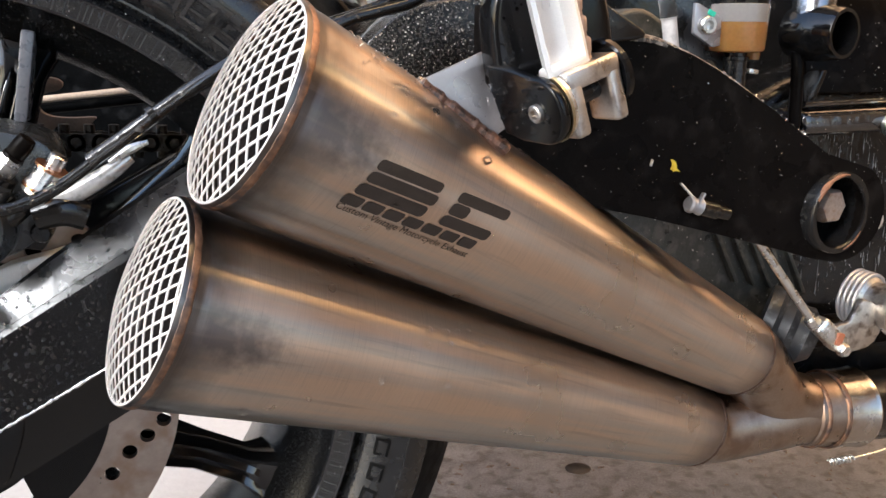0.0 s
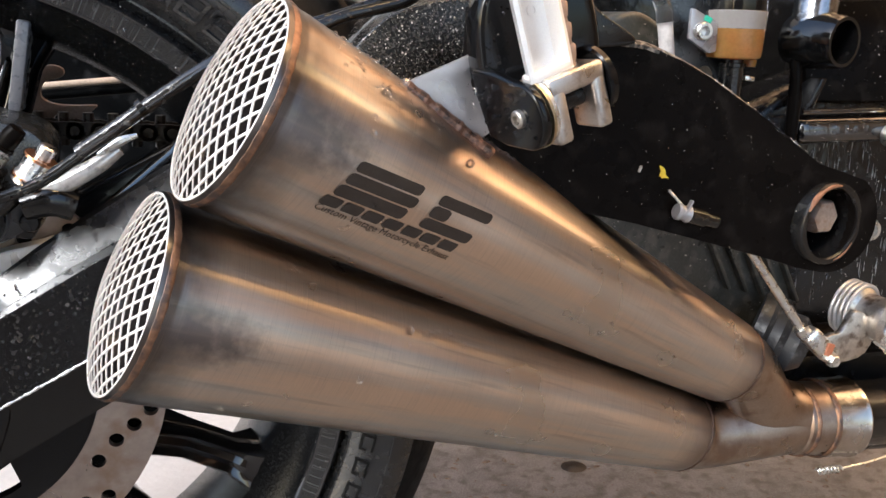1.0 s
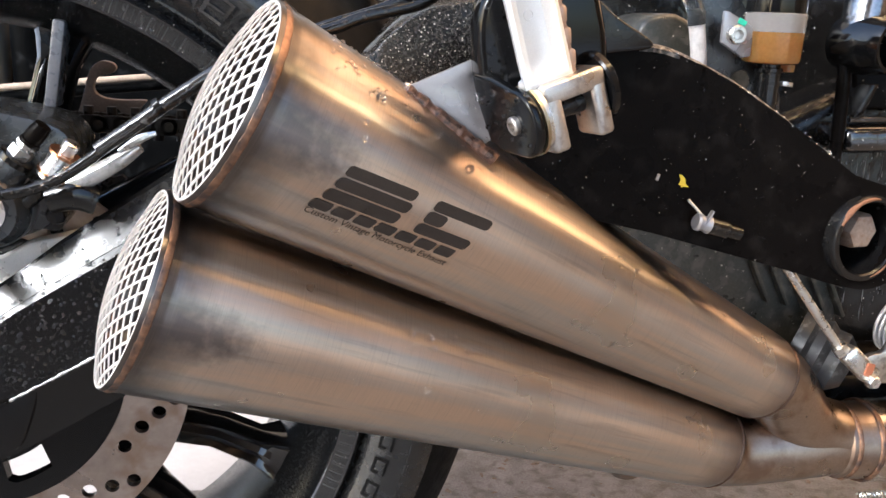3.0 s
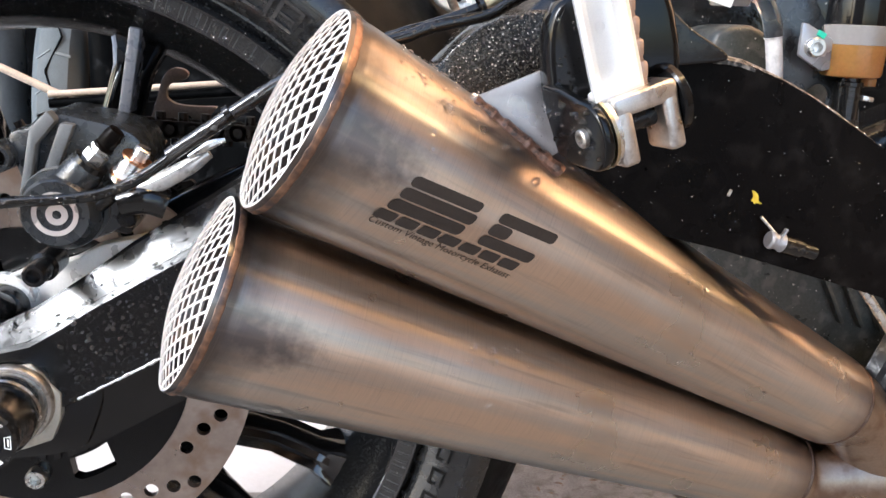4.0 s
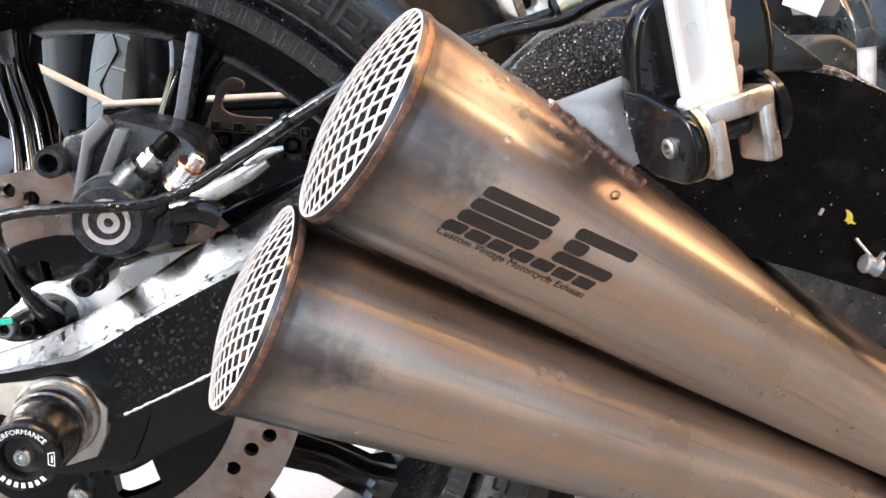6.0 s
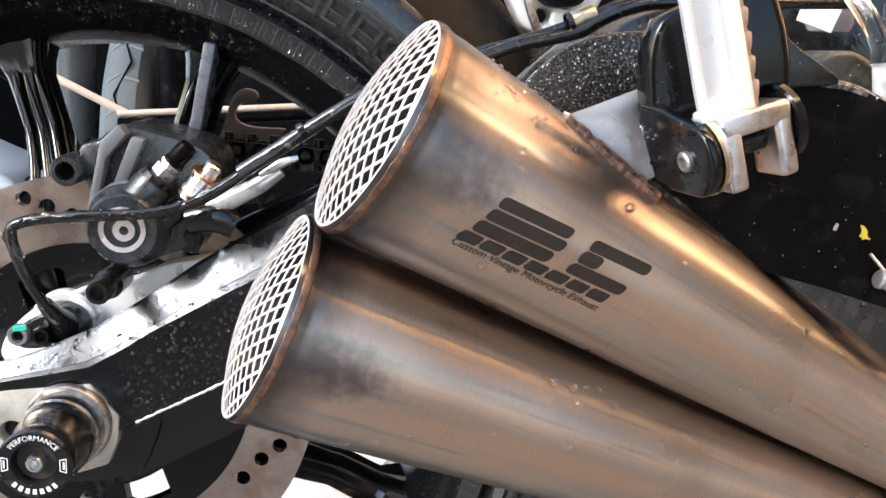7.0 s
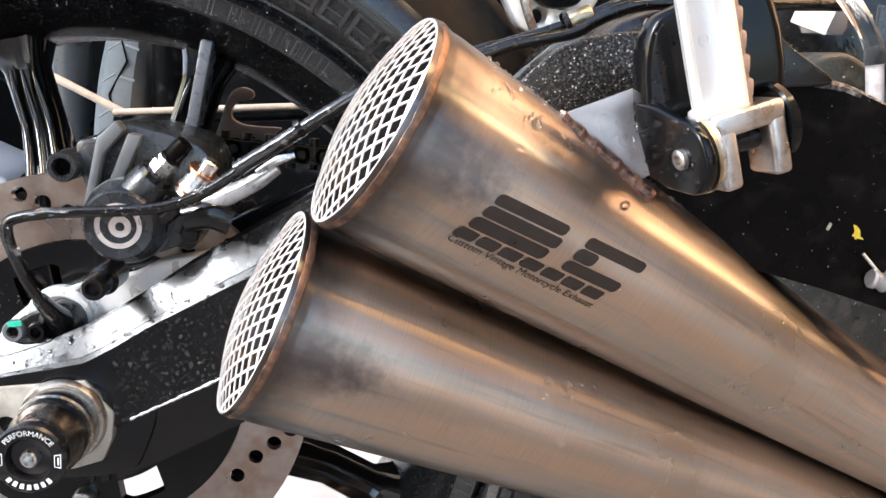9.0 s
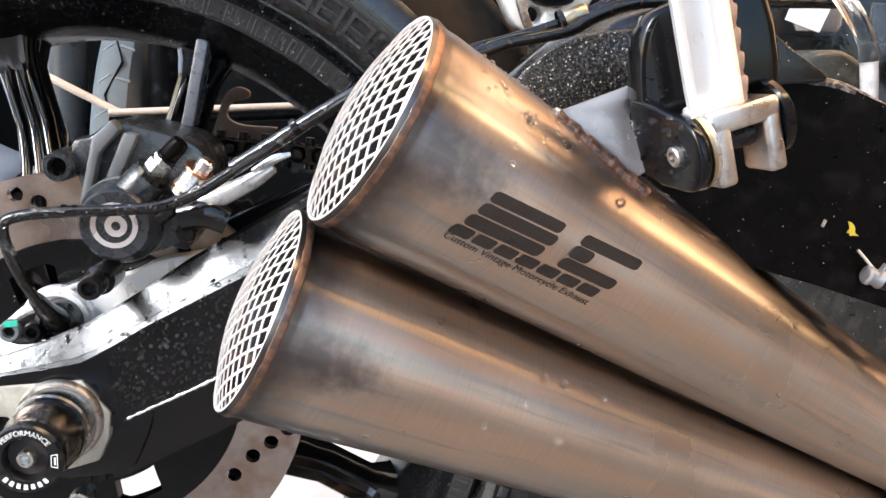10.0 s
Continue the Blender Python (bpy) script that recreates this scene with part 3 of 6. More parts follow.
def exhaust_cone(ends, parent, seed):
    o, e = ends
    length = (e - o).length
    m = frame_of(o, e - o)
    k = (CONE_END - CONE_R) / length
    prof = [(CONE_R - 0.0016, 0.001), (CONE_R - 0.0013, -0.0006), (CONE_R - 0.0004, -0.0008), (CONE_R, 0.0006)]
    prof += [(CONE_R + k * h - 0.00035 * math.exp(-((h - 0.008) / 0.002) ** 2), h) for h in (0.003, 0.006, 0.007, 0.008, 0.009, 0.010, 0.012, 0.02)]
    prof += [(CONE_R + k * h, h) for h in np.linspace(0.03, length - 0.006, 22)]
    prof += [(CONE_END - 0.0001, length - 0.0022), (CONE_END - 0.0006, length - 0.0007), (CONE_END - 0.0018, length), (0.019, length + 0.0005)]
    prof += [(CONE_END - 0.006, length - 0.004), (CONE_R - 0.0022, 0.02)]
    cone = part("cone", slanted(lathe(prof, 128, closed=True)), STEEL, parent, m=m, smooth=30)
    part("mesh_grille", slanted(expanded_mesh(CONE_R - 0.0012, 0.0085)), MESH, cone, "bright expanded-metal mesh over the outlet", smooth=0, m=m)
    ring = lathe([(CONE_R - 0.0019, -0.0004), (CONE_R - 0.0016, -0.0010), (CONE_R - 0.0008, -0.0009), (CONE_R - 0.0004, -0.0003), (CONE_R - 0.0004, 0.0006), (CONE_R - 0.0018, 0.0006)], 96, closed=True)
    part("rim_ring", slanted(ring), MESH, cone, "bright ring round the mesh", m=m)
    part("weld_bead", slanted(weld_ring(CONE_R - 0.0007, 0.0028, 0.0011, 160, seed, 1.8)), HEAT, cone, "copper-tinted weld bead", m=m)
    part("end_weld", weld_ring(CONE_END - 0.0020, length + 0.0008, 0.0019, 110, seed + 5), BURNT, cone, "dark bronze weld bead", m=m)
    tube_in = lathe([(0.0001, 0.09), (CONE_R - 0.008, 0.09), (CONE_R - 0.0035, 0.012), (CONE_R - 0.0045, 0.012), (CONE_R - 0.009, 0.088), (0.0001, 0.088)], 48)
    part("inner_baffle", slanted(tube_in), SOOT, cone, "sooty dark inside of the cone", m=m)
    return cone


exhaust = thing("twin_exhaust", (0.3, -0.09, 0.36), "brushed steel twin cone exhaust with mesh-covered outlets", "exhaust")
upper_cone = exhaust_cone(UPPER, exhaust, 3)
lower_cone = exhaust_cone(LOWER, exhaust, 8)
du, dl = (UPPER[1] - UPPER[0]).normalized(), (LOWER[1] - LOWER[0]).normalized()
MERGE = Vector((0.520, -0.030, 0.254))
part("link_pipe", tube([UPPER[1] - du * 0.004, UPPER[1] + du * 0.02, MERGE + Vector((-0.014, 0, 0.014)), MERGE + Vector((0.02, 0, 0.0))], [0.0245, 0.0235, 0.0225, 0.022], 28, 10), STEEL_RAW, exhaust, "bent steel pipe from the upper cone")
part("link_pipe", tube([LOWER[1] - dl * 0.004, LOWER[1] + dl * 0.02, MERGE + Vector((-0.01, 0, -0.002)), MERGE + Vector((0.02, 0, 0.0))], [0.0245, 0.0235, 0.0225, 0.022], 28, 10), STEEL_RAW, exhaust, "bent steel pipe from the lower cone")
mc = frame_of(MERGE + Vector((0.004, 0, 0)), (1, 0.02, -0.07))
part("flange", lathe([(0.0185, 0.002), (0.0240, 0.006), (0.0255, 0.011), (0.0255, 0.022), (0.0262, 0.025), (0.0185, 0.025)], 64, closed=True), STEEL_RAW, exhaust, "heat-blued collector neck", m=mc)
part("sleeve", lathe([(0.0240, 0.023), (0.0268, 0.025), (0.0274, 0.028), (0.0276, 0.0485), (0.0282, 0.0500), (0.0286, 0.0510), (0.0282, 0.0522), (0.0258, 0.0522), (0.0240, 0.042)], 64, closed=True), POLISHED, exhaust, "polished steel sleeve with a rolled end", m=mc)
part("weld_bead", weld_ring(0.0262, 0.0255, 0.0016, 110, 31, 1.3), HEAT, exhaust, "blue and copper weld bead", m=mc)
part("weld_bead", weld_ring(0.0248, 0.010, 0.0013, 110, 32, 1.3), HEAT, exhaust, "blue and copper weld bead", m=mc)
header = thing("exhaust_header", (0.62, -0.03, 0.25), "blackened steel exhaust header pipe running into the collector", "exhaust pipe")
part("pipe", tube([MERGE + Vector((0.040, 0, -0.002)), MERGE + Vector((0.2, 0.02, -0.014)), MERGE + Vector((0.5, 0.06, -0.03))], 0.0235, 28), BLACK_SATIN, header)
rail = thing("lower_frame_rail", (0.65, -0.04, 0.295), "black painted lower frame rail above the collector", "frame rail")
part("rail", tube([(0.478, -0.012, 0.306), (0.53, -0.014, 0.3050), (0.62, -0.014, 0.3030), (0.85, -0.01, 0.300)], [0.010, 0.0115, 0.012, 0.012], 20, 6), BLACK_MATT, rail)
spring = thing("exhaust_spring", (0.56, -0.05, 0.225), "thin steel tension spring under the collector sleeve", "spring")
coil = [Vector((0.540 + 0.0005 * i, -0.052 + 0.0022 * math.cos(i * 1.05), 0.2235 + 0.0022 * math.sin(i * 1.05))) for i in range(40)]
part("coil", tube(coil, 0.0006, 6, 2), ZINC, spring)
part("hook", tube([(0.5595, -0.052, 0.2235), (0.59, -0.050, 0.2250), (0.63, -0.046, 0.230)], 0.0007, 6, 4), ZINC, spring, "straight wire end of the spring")

# ---- rear wheel ----
AXLE = Vector((0, 0, 0.315))
ABOUT_Y = Matrix.Translation(AXLE) @ Matrix.Rotation(radians(-90), 4, "X")   # local z runs to +y


def wheel_lathe(profile, segs=128):
    """Turn (radius, y) pairs round the axle."""
    return lathe(profile, segs, ABOUT_Y)


MID = 0.075
half = [(0.2245, 0.006), (0.229, -0.001), (0.239, -0.0095), (0.252, -0.0145), (0.262, -0.0142), (0.271, -0.0085), (0.281, 0.0), (0.292, 0.014), (0.303, 0.032), (0.311, 0.052), (0.315, MID)]
wheel = thing("rear_wheel_assembly", (0, MID, 0), "black cast rear wheel with a wet worn tyre", "wheel")
side_wall = half[:6]
tyre = part("tyre", wheel_lathe(side_wall, 160), RUBBER, wheel, "wet black rubber tyre")
part("far_sidewall", wheel_lathe([(r, 2 * MID - y) for r, y in side_wall], 96), RUBBER, tyre)
part("tread", wheel_lathe(half[5:] + [(r, 2 * MID - y) for r, y in half[-2:4:-1]], 160), TREAD, tyre, "dull black tread")
rim_half = [(0.2265, 0.004), (0.2268, -0.0015), (0.2245, -0.0035), (0.2185, -0.0028), (0.2135, -0.0005), (0.2115, 0.004), (0.207, 0.010), (0.197, 0.020), (0.190, 0.034), (0.188, MID)]
rim_out = [(0.192, MID), (0.196, 0.04), (0.214, 0.012), (0.222, 0.008)]
part("rim", wheel_lathe(rim_half + [(r, 2 * MID - y) for r, y in rim_half[-2::-1]] + [(r, 2 * MID - y) for r, y in rim_out[::-1]] + rim_out[1:], 160), RIM, wheel, "black rim with a scuffed lip")
part("hub", wheel_lathe([(0.012, 0.02), (0.036, 0.02), (0.042, 0.03), (0.05, 0.05), (0.05, 0.10), (0.042, 0.12), (0.036, 0.13), (0.012, 0.13)], 64), BLACK, wheel)
for ang in (73.4, 105.6, 40, 7, -27, -50, -97, -126, -159, 168, 139):
    c = math.cos(radians(ang)), math.sin(radians(ang))
    bm = bmesh.new()
    rows = []
    for r, w, y0, y1 in ((0.045, 0.0125, 0.009, 0.085), (0.100, 0.0115, 0.009, 0.070), (0.126, 0.0122, 0.0235, 0.064), (0.146, 0.0116, 0.0325, 0.062), (0.175, 0.0118, 0.032, 0.062), (0.186, 0.0150, 0.030, 0.072), (0.195, 0.019, 0.028, 0.085)):
        dip = 0.004 if r < 0.18 else 0.0008
        sec = ((-w, y0 + 0.014), (-w * 0.88, y0 + 0.005), (-w * 0.62, y0), (-w * 0.3, y0 + dip), (0, y0 + dip * 0.3), (w * 0.3, y0 + dip), (w * 0.62, y0), (w * 0.88, y0 + 0.005), (w, y0 + 0.014), (w * 0.6, y1), (-w * 0.6, y1))
        rows.append([bm.verts.new((c[0] * r - c[1] * s, y, 0.315 + c[1] * r + c[0] * s)) for s, y in sec])
    for a, b in zip(rows, rows[1:]):
        for j in range(11):
            bm.faces.new((a[j], a[(j + 1) % 11], b[(j + 1) % 11], b[j]))
    bm.faces.new(rows[0])
    bm.faces.new(rows[-1])
    spoke = part("spoke", bm, SPOKE, wheel, smooth=28)
    for s in (-0.0072, -0.0004, 0.0062) if ang in (73.4, 105.6) else ():
        line = [(c[0] * r - c[1] * s * k, y, 0.315 + c[1] * r + c[0] * s * k) for r, y, k in ((0.118, 0.0195, 1.15), (0.130, 0.0262, 1.05), (0.146, 0.0328, 1.0), (0.164, 0.0332, 0.95), (0.176, 0.0345, 0.9))]
        part("spoke_rib", tube(line, [0.0021, 0.0021, 0.0020, 0.0018, 0.0010], 12), SPOKE, spoke)


# pale block set where the foot of the glossy spoke reflects white
foot = block((0.0135, 0.009, 0.056), pose(-0.0335, 0.019, 0.4105, -26, 8, 0), 0.003, 3)
part("spoke_foot", foot, PALE_CAST, wheel, "pale spoke foot standing for a white reflection")
for ring_r, ring_y in ((0.2132, -0.0016), (0.2232, -0.0046)):
    part("bead_ring", wheel_lathe([(ring_r - 0.0010, ring_y + 0.0010), (ring_r - 0.0006, ring_y - 0.0004), (ring_r + 0.0006, ring_y - 0.0006), (ring_r + 0.0010, ring_y + 0.0010)], 160), RAISED, wheel, "wet shining edge of the rim")
part("rim_lip", wheel_lathe([(0.2120, 0.0010), (0.2125, -0.0012), (0.2180, -0.0036), (0.2238, -0.0045), (0.2242, -0.0036), (0.2185, -0.0026), (0.2140, -0.0004)], 160), LIP, wheel, "scuffed grey lip of the rim")
m_facet = Matrix.Translation((0.054, 0.0215, 0.4836)) @ Matrix.Rotation(radians(-80.4), 4, "Y")
part("spoke_facet", block((0.047, 0.019, 0.0066), m_facet, 0.0015), FACET, wheel, "pale machined rib on a spoke")



def disc_outline(r, n):
    return [(r * math.cos(2 * math.pi * i / n), 0.315 + r * math.sin(2 * math.pi * i / n)) for i in range(n)]


def drilled_disc():
    bm = bmesh.new()
    edges = []
    loops = [(0, 0.315, 0.120, 120), (0, 0.315, 0.0837, 96)]
    for i in range(48):
        a = radians(30 * (i // 4) - 11.3 - (0, 5.6, 12.2, 21.3)[i % 4])
        r = (0.112, 0.105, 0.0985, 0.0950)[i % 4]
        loops.append((r * math.cos(a), 0.315 + r * math.sin(a), 0.0042, 18))
    for x, z, r, n in loops:
        vs = [bm.verts.new((x + r * math.cos(2 * math.pi * i / n), -0.0025, z + r * math.sin(2 * math.pi * i / n))) for i in range(n)]
        edges += [bm.edges.new((vs[i - 1], vs[i])) for i in range(n)]
    faces = [g for g in bmesh.ops.triangle_fill(bm, use_beauty=True, use_dissolve=False, edges=edges)["geom"] if isinstance(g, bmesh.types.BMFace)]
    ext = bmesh.ops.extrude_face_region(bm, geom=faces)
    bmesh.ops.translate(bm, vec=(0, 0.005, 0), verts=[v for v in ext["geom"] if isinstance(v, bmesh.types.BMVert)])
    return bm


disc = thing("brake_disc", (0, 0, 0.315), "drilled steel rear brake disc with a brownish sheen", "brake disc")
part("friction_ring", drilled_disc(), DISC, disc, smooth=30)


def carrier_plate():
    """The disc's carrier: a ring with six windows."""
    bm, edges = bmesh.new(), []
    loops = [disc_outline(0.0834, 96), disc_outline(0.046, 64)]
    for i in range(6):
        mid = 60 * i - 64.5
        win = [(0.0700, -12.5), (0.0722, -10)] + [(0.0725, a) for a in range(-8, 12, 4)] + [(0.0575, a) for a in range(12, -13, -4)]
        loops.append([(r * math.cos(radians(mid + a)), 0.315 + r * math.sin(radians(mid + a))) for r, a in win])
    for l in loops:
        vs = [bm.verts.new((x, -0.0045, z)) for x, z in l]
        edges += [bm.edges.new((vs[i - 1], vs[i])) for i in range(len(vs))]
    faces = [g for g in bmesh.ops.triangle_fill(bm, use_beauty=True, use_dissolve=False, edges=edges)["geom"] if isinstance(g, bmesh.types.BMFace)]
    ext = bmesh.ops.extrude_face_region(bm, geom=faces)
    bmesh.ops.translate(bm, vec=(0, 0.0085, 0), verts=[v for v in ext["geom"] if isinstance(v, bmesh.types.BMVert)])
    return bm


part("carrier", carrier_plate(), BLACK, disc, "black disc carrier with windows", smooth=30)
part("carrier_bolt", screw(0.0062, 0.007, Matrix.Translation((-0.0045, -0.0045, 0.2490)) @ Matrix.Rotation(radians(90), 4, "X")), ZINC, disc, "bright socket bolt")
sensor_ring = thing("sensor_ring", (0, -0.01, 0.315), "black slotted wheel speed sensor ring", "sensor ring")
part("ring", wheel_lathe([(0.040, -0.006), (0.040, -0.010), (0.050, -0.010), (0.050, -0.006)], 80), BLACK_SATIN, sensor_ring)
for i in range(40):
    a = 2 * math.pi * i / 40
    m = pose(0.0505 * math.cos(a), -0.0085, 0.315 + 0.0505 * math.sin(a), 0, -math.degrees(a), 0)
    part("tooth", block((0.008, 0.003, 0.0042), m, 0.0004, 1), BLACK_SATIN, sensor_ring)

# ---- swingarm ----
SLOPE = radians(30)
along, across = Vector((math.cos(SLOPE), 0, math.sin(SLOPE))), Vector((-math.sin(SLOPE), 0, math.cos(SLOPE)))
swingarm = thing("swingarm", (0.1, -0.03, 0.33), "wet black painted swingarm with a bright worn edge", "swingarm")


ARM_X = (-0.085, -0.030, -0.008, 0.010, 0.026, 0.040, 0.062, 0.082, 0.120, 0.172)
ARM_LOW = (0.3245, 0.3358, 0.3405, 0.3448, 0.3545, 0.3640, 0.3770, 0.3885, 0.4100, 0.4395)     # lower edge of the shoulder
ARM_HIGH = (0.3335, 0.3450, 0.3542, 0.3630, 0.3730, 0.3825, 0.3990, 0.4120, 0.4360, 0.4670)    # upper edge of the shoulder
ARM_LEDGE = (0.3180, 0.3285, 0.3320, 0.3340, 0.3120, 0.3190, 0.3310, 0.3420, 0.3630, 0.3920)   # foot of the flat side
ARM_Y = (-0.0408, -0.0398, -0.0388, -0.0376, -0.0358, -0.0350, -0.0345, -0.0345, -0.0345, -0.0345)   # depth of that edge
SIDE = -0.046


def shoulder_at(x, k):
    """A place on the arm's sloping shoulder: k runs from its lower to its upper edge."""
    lo, hi = np.interp(x, ARM_X, ARM_LOW), np.interp(x, ARM_X, ARM_HIGH)
    return Vector((x, SIDE + (float(np.interp(x, ARM_X, ARM_Y)) - SIDE) * k, float(lo + (hi - lo) * k)))


def swing_arm():
    bm, rows = bmesh.new(), []
    for x in sorted(list(ARM_X) + [0.018, 0.0205]):
        lo, hi, ledge, edge_y = (float(np.interp(x, ARM_X, v)) for v in (ARM_LOW, ARM_HIGH, ARM_LEDGE, ARM_Y))
        if 0.012 < x < 0.0255:
            ledge = 0.334 if x < 0.019 else 0.3095
        foot = ledge - 0.036 if x > 0.019 else ledge - 0.012
        sec = ((SIDE, ledge), (SIDE, lo), (edge_y, hi), (-0.026, hi - 0.0035), (-0.012, hi - 0.010), (-0.012, foot), (SIDE + 0.016, foot), (SIDE + 0.007, ledge - 0.003))
        rows.append([bm.verts.new((x, y, z)) for y, z in sec])
    k = len(rows[0])
    for a, b in zip(rows, rows[1:]):
        for j in range(k):
            bm.faces.new((a[j], a[(j + 1) % k], b[(j + 1) % k], b[j]))
    bm.faces.new(rows[0])
    bm.faces.new(rows[-1])
    return bevelled(bm, 0.0034, 4, 25)


part("arm", swing_arm(), ARM_BLACK, swingarm, smooth=24)
strip, grid = bmesh.new(), []
for x in np.linspace(-0.083, 0.170, 40):
    lo, hi = shoulder_at(x, 0.17), shoulder_at(x, 0.90)
    out = Vector((0, -(hi - lo).z, (hi - lo).y)).normalized() * 0.0005
    grid.append([strip.verts.new(p) for p in (lo - out, lo + out, hi + out, hi - out)])
for a, b in zip(grid, grid[1:]):
    for j in range(4):
        strip.faces.new((a[j], a[(j + 1) % 4], b[(j + 1) % 4], b[j]))
strip.faces.new(grid[0])
strip.faces.new(grid[-1])
part("shoulder", strip, SHOULDER, swingarm, "wet shining shoulder of the arm", smooth=24)
part("far_arm", plate([(-0.10, 0.31), (-0.03, 0.345), (0.060, 0.3925), (0.30, 0.515), (0.30, 0.43), (0.08, 0.325), (-0.03, 0.275), (-0.10, 0.28)], 0.118, 0.150, 0.004), BLACK, swingarm, "black arm on the far side of the wheel")
er = random.Random(5)
edge_line = [Vector((0.0325 + 0.1275 * i / 95, -0.0462, 0.3155 + 0.0673 * i / 95 + er.uniform(-0.0002, 0.0002))) for i in range(96)]
part("edge_strip", tube(edge_line, [0.0004 + 0.0006 * er.random() for _ in edge_line], 6, 2), ALU, swingarm, "worn bright edge of the arm")
part("axle_end", plate(smooth_outline([(-0.085, 0.318), (-0.05, 0.325), (0.0, 0.335), (0.03, 0.335), (0.045, 0.325), (0.038, 0.295), (0.025, 0.281), (-0.03, 0.277), (-0.085, 0.282)], 4), -0.040, -0.012, 0.003), ARM_BLACK, swingarm, "black axle lug of the swingarm")
brace = plate(smooth_outline([(0.2139, 0.4925), (0.2211, 0.4960), (0.2304, 0.5063), (0.2412, 0.5149), (0.2551, 0.5209), (0.2838, 0.5260), (0.3100, 0.5200), (0.3150, 0.4850), (0.2710, 0.4550), (0.2325, 0.4650)], 5), -0.024, 0.060, 0.009, segs=4)
bmesh.ops.subdivide_edges(brace, edges=[e for e in brace.edges if e.calc_length() > 0.012], cuts=2, use_grid_fill=True)
for v in brace.verts:
    v.co += Vector((0, 0.0022, 0.0012)) * noise.noise(v.co * 95)
part("brace", brace, DUSTY, swingarm, "dusty wet black cast brace of the swingarm")
part("flange", plate(smooth_outline([(0.2175, 0.4935), (0.2290, 0.5055), (0.2440, 0.5185), (0.2560, 0.5235), (0.2560, 0.5180), (0.2380, 0.5080), (0.2260, 0.4940)], 4), 0.0, 0.006, 0.001), GREY_PALE, swingarm, "dull grey flange behind the brace")

adjuster = thing("axle_plate", (-0.01, -0.045, 0.31), "bare aluminium axle adjuster plate", "axle plate")
part("plate", plate([(-0.075, 0.322), (-0.03, 0.331), (0.0105, 0.336), (0.0165, 0.328), (0.0245, 0.319), (0.0235, 0.305), (0.0185, 0.2925), (0.004, 0.2875), (-0.03, 0.284), (-0.075, 0.288)], -0.0475, -0.0395, 0.001, holes=[(-0.0285, 0.3085, 0.0065)]), AXLE_PLATE, adjuster)
part("paint_mark", block((0.007, 0.0006, 0.0035), pose(-0.0105, -0.0478, 0.3265, 0, 20, 0), 0.0002, 1), GREEN, adjuster, "green paint mark")

slider = thing("axle_slider", (0, -0.05, 0.315), "metal axle slider with a black printed end cap", "axle slider")


def turned(profile, segs=64):
    """Turn (radius, distance outwards from the plane y = 0) round the axle."""
    return lathe(profile, segs, Matrix.Translation(AXLE) @ Matrix.Rotation(radians(90), 4, "X"))


part("nut", turned([(0.010, 0.0475), (0.0215, 0.0475), (0.0215, 0.0505), (0.0205, 0.052), (0.010, 0.052)]), ALU_DULL, slider, "bevelled steel washer")
part("body", turned([(0.008, 0.051), (0.0185, 0.051), (0.0192, 0.053), (0.0192, 0.0625), (0.0182, 0.0635), (0.0182, 0.0645), (0.0187, 0.0655), (0.0180, 0.074), (0.0150, 0.080), (0.0140, 0.084), (0.0150, 0.087), (0.008, 0.087)]), SLIDER, slider, "turned metal body with a groove")
cap = part("end_cap", turned([(0.0098, 0.086), (0.0155, 0.0862), (0.0166, 0.0875), (0.0168, 0.0925), (0.0158, 0.0938), (0.0105, 0.0938), (0.0098, 0.0925), (0.0095, 0.087)]), BLACK_SATIN, slider, "black plastic end cap")
part("recess", turned([(0, 0.0865), (0.0098, 0.0865), (0.0098, 0.0885), (0, 0.0885)]), SOOT, slider, "dark recess of the end cap")
part("screw", screw(0.0042, 0.0055, Matrix.Translation(AXLE + Vector((0, -0.0885, 0))) @ Matrix.Rotation(radians(90), 4, "X")), ZINC, slider, "silver socket screw")


def ring_text(body, r, size, mid):
    """Writing bent round the cap's face, its middle at the angle mid."""
    bm = flat_text(body, size)
    w = max(v.co.x for v in bm.verts)
    for v in bm.verts:
        a = radians(mid) - (v.co.x - w / 2) / r
        rr = r + v.co.y - size * 0.35
        v.co = Vector((rr * math.cos(a), -0.0941, 0.315 + rr * math.sin(a)))
    return bm


part("cap_print", ring_text("PERFORMANCE", 0.0133, 0.0036, 90), WHITE_PRINT, cap, "white ring of writing", smooth=0)
for mid in (180, 0):
    bm = bmesh.new()
    for lo, hi, r0, r1 in ((-14, 14, 0.0118, 0.0122), (-14, 14, 0.0146, 0.0150), (-14, -12, 0.0122, 0.0146), (12, 14, 0.0122, 0.0146), (-8, 8, 0.0130, 0.0138)):
        vs = [bm.verts.new((r * math.cos(radians(mid + a)), -0.0941, 0.315 + r * math.sin(radians(mid + a)))) for r, a in ((r0, lo), (r0, hi), (r1, hi), (r1, lo))]
        bm.faces.new(vs)
    part("cap_mark", bm, WHITE_PRINT, cap, smooth=0)
for i in range(7):
    mid = 228 + i * 14
    bm = bmesh.new()
    vs = [bm.verts.new((r * math.cos(radians(mid + a)), -0.0941, 0.315 + r * math.sin(radians(mid + a)))) for r, a in ((0.0120, -4), (0.0120, 4), (0.0146, 4), (0.0146, -4))]
    bm.faces.new(vs)
    part("cap_bar", bm, WHITE_PRINT, cap, smooth=0)

# ---- brake caliper ----
caliper = thing("brake_caliper", (0.03, -0.03, 0.43), "grey-black cast rear brake caliper with a round cap", "brake caliper")
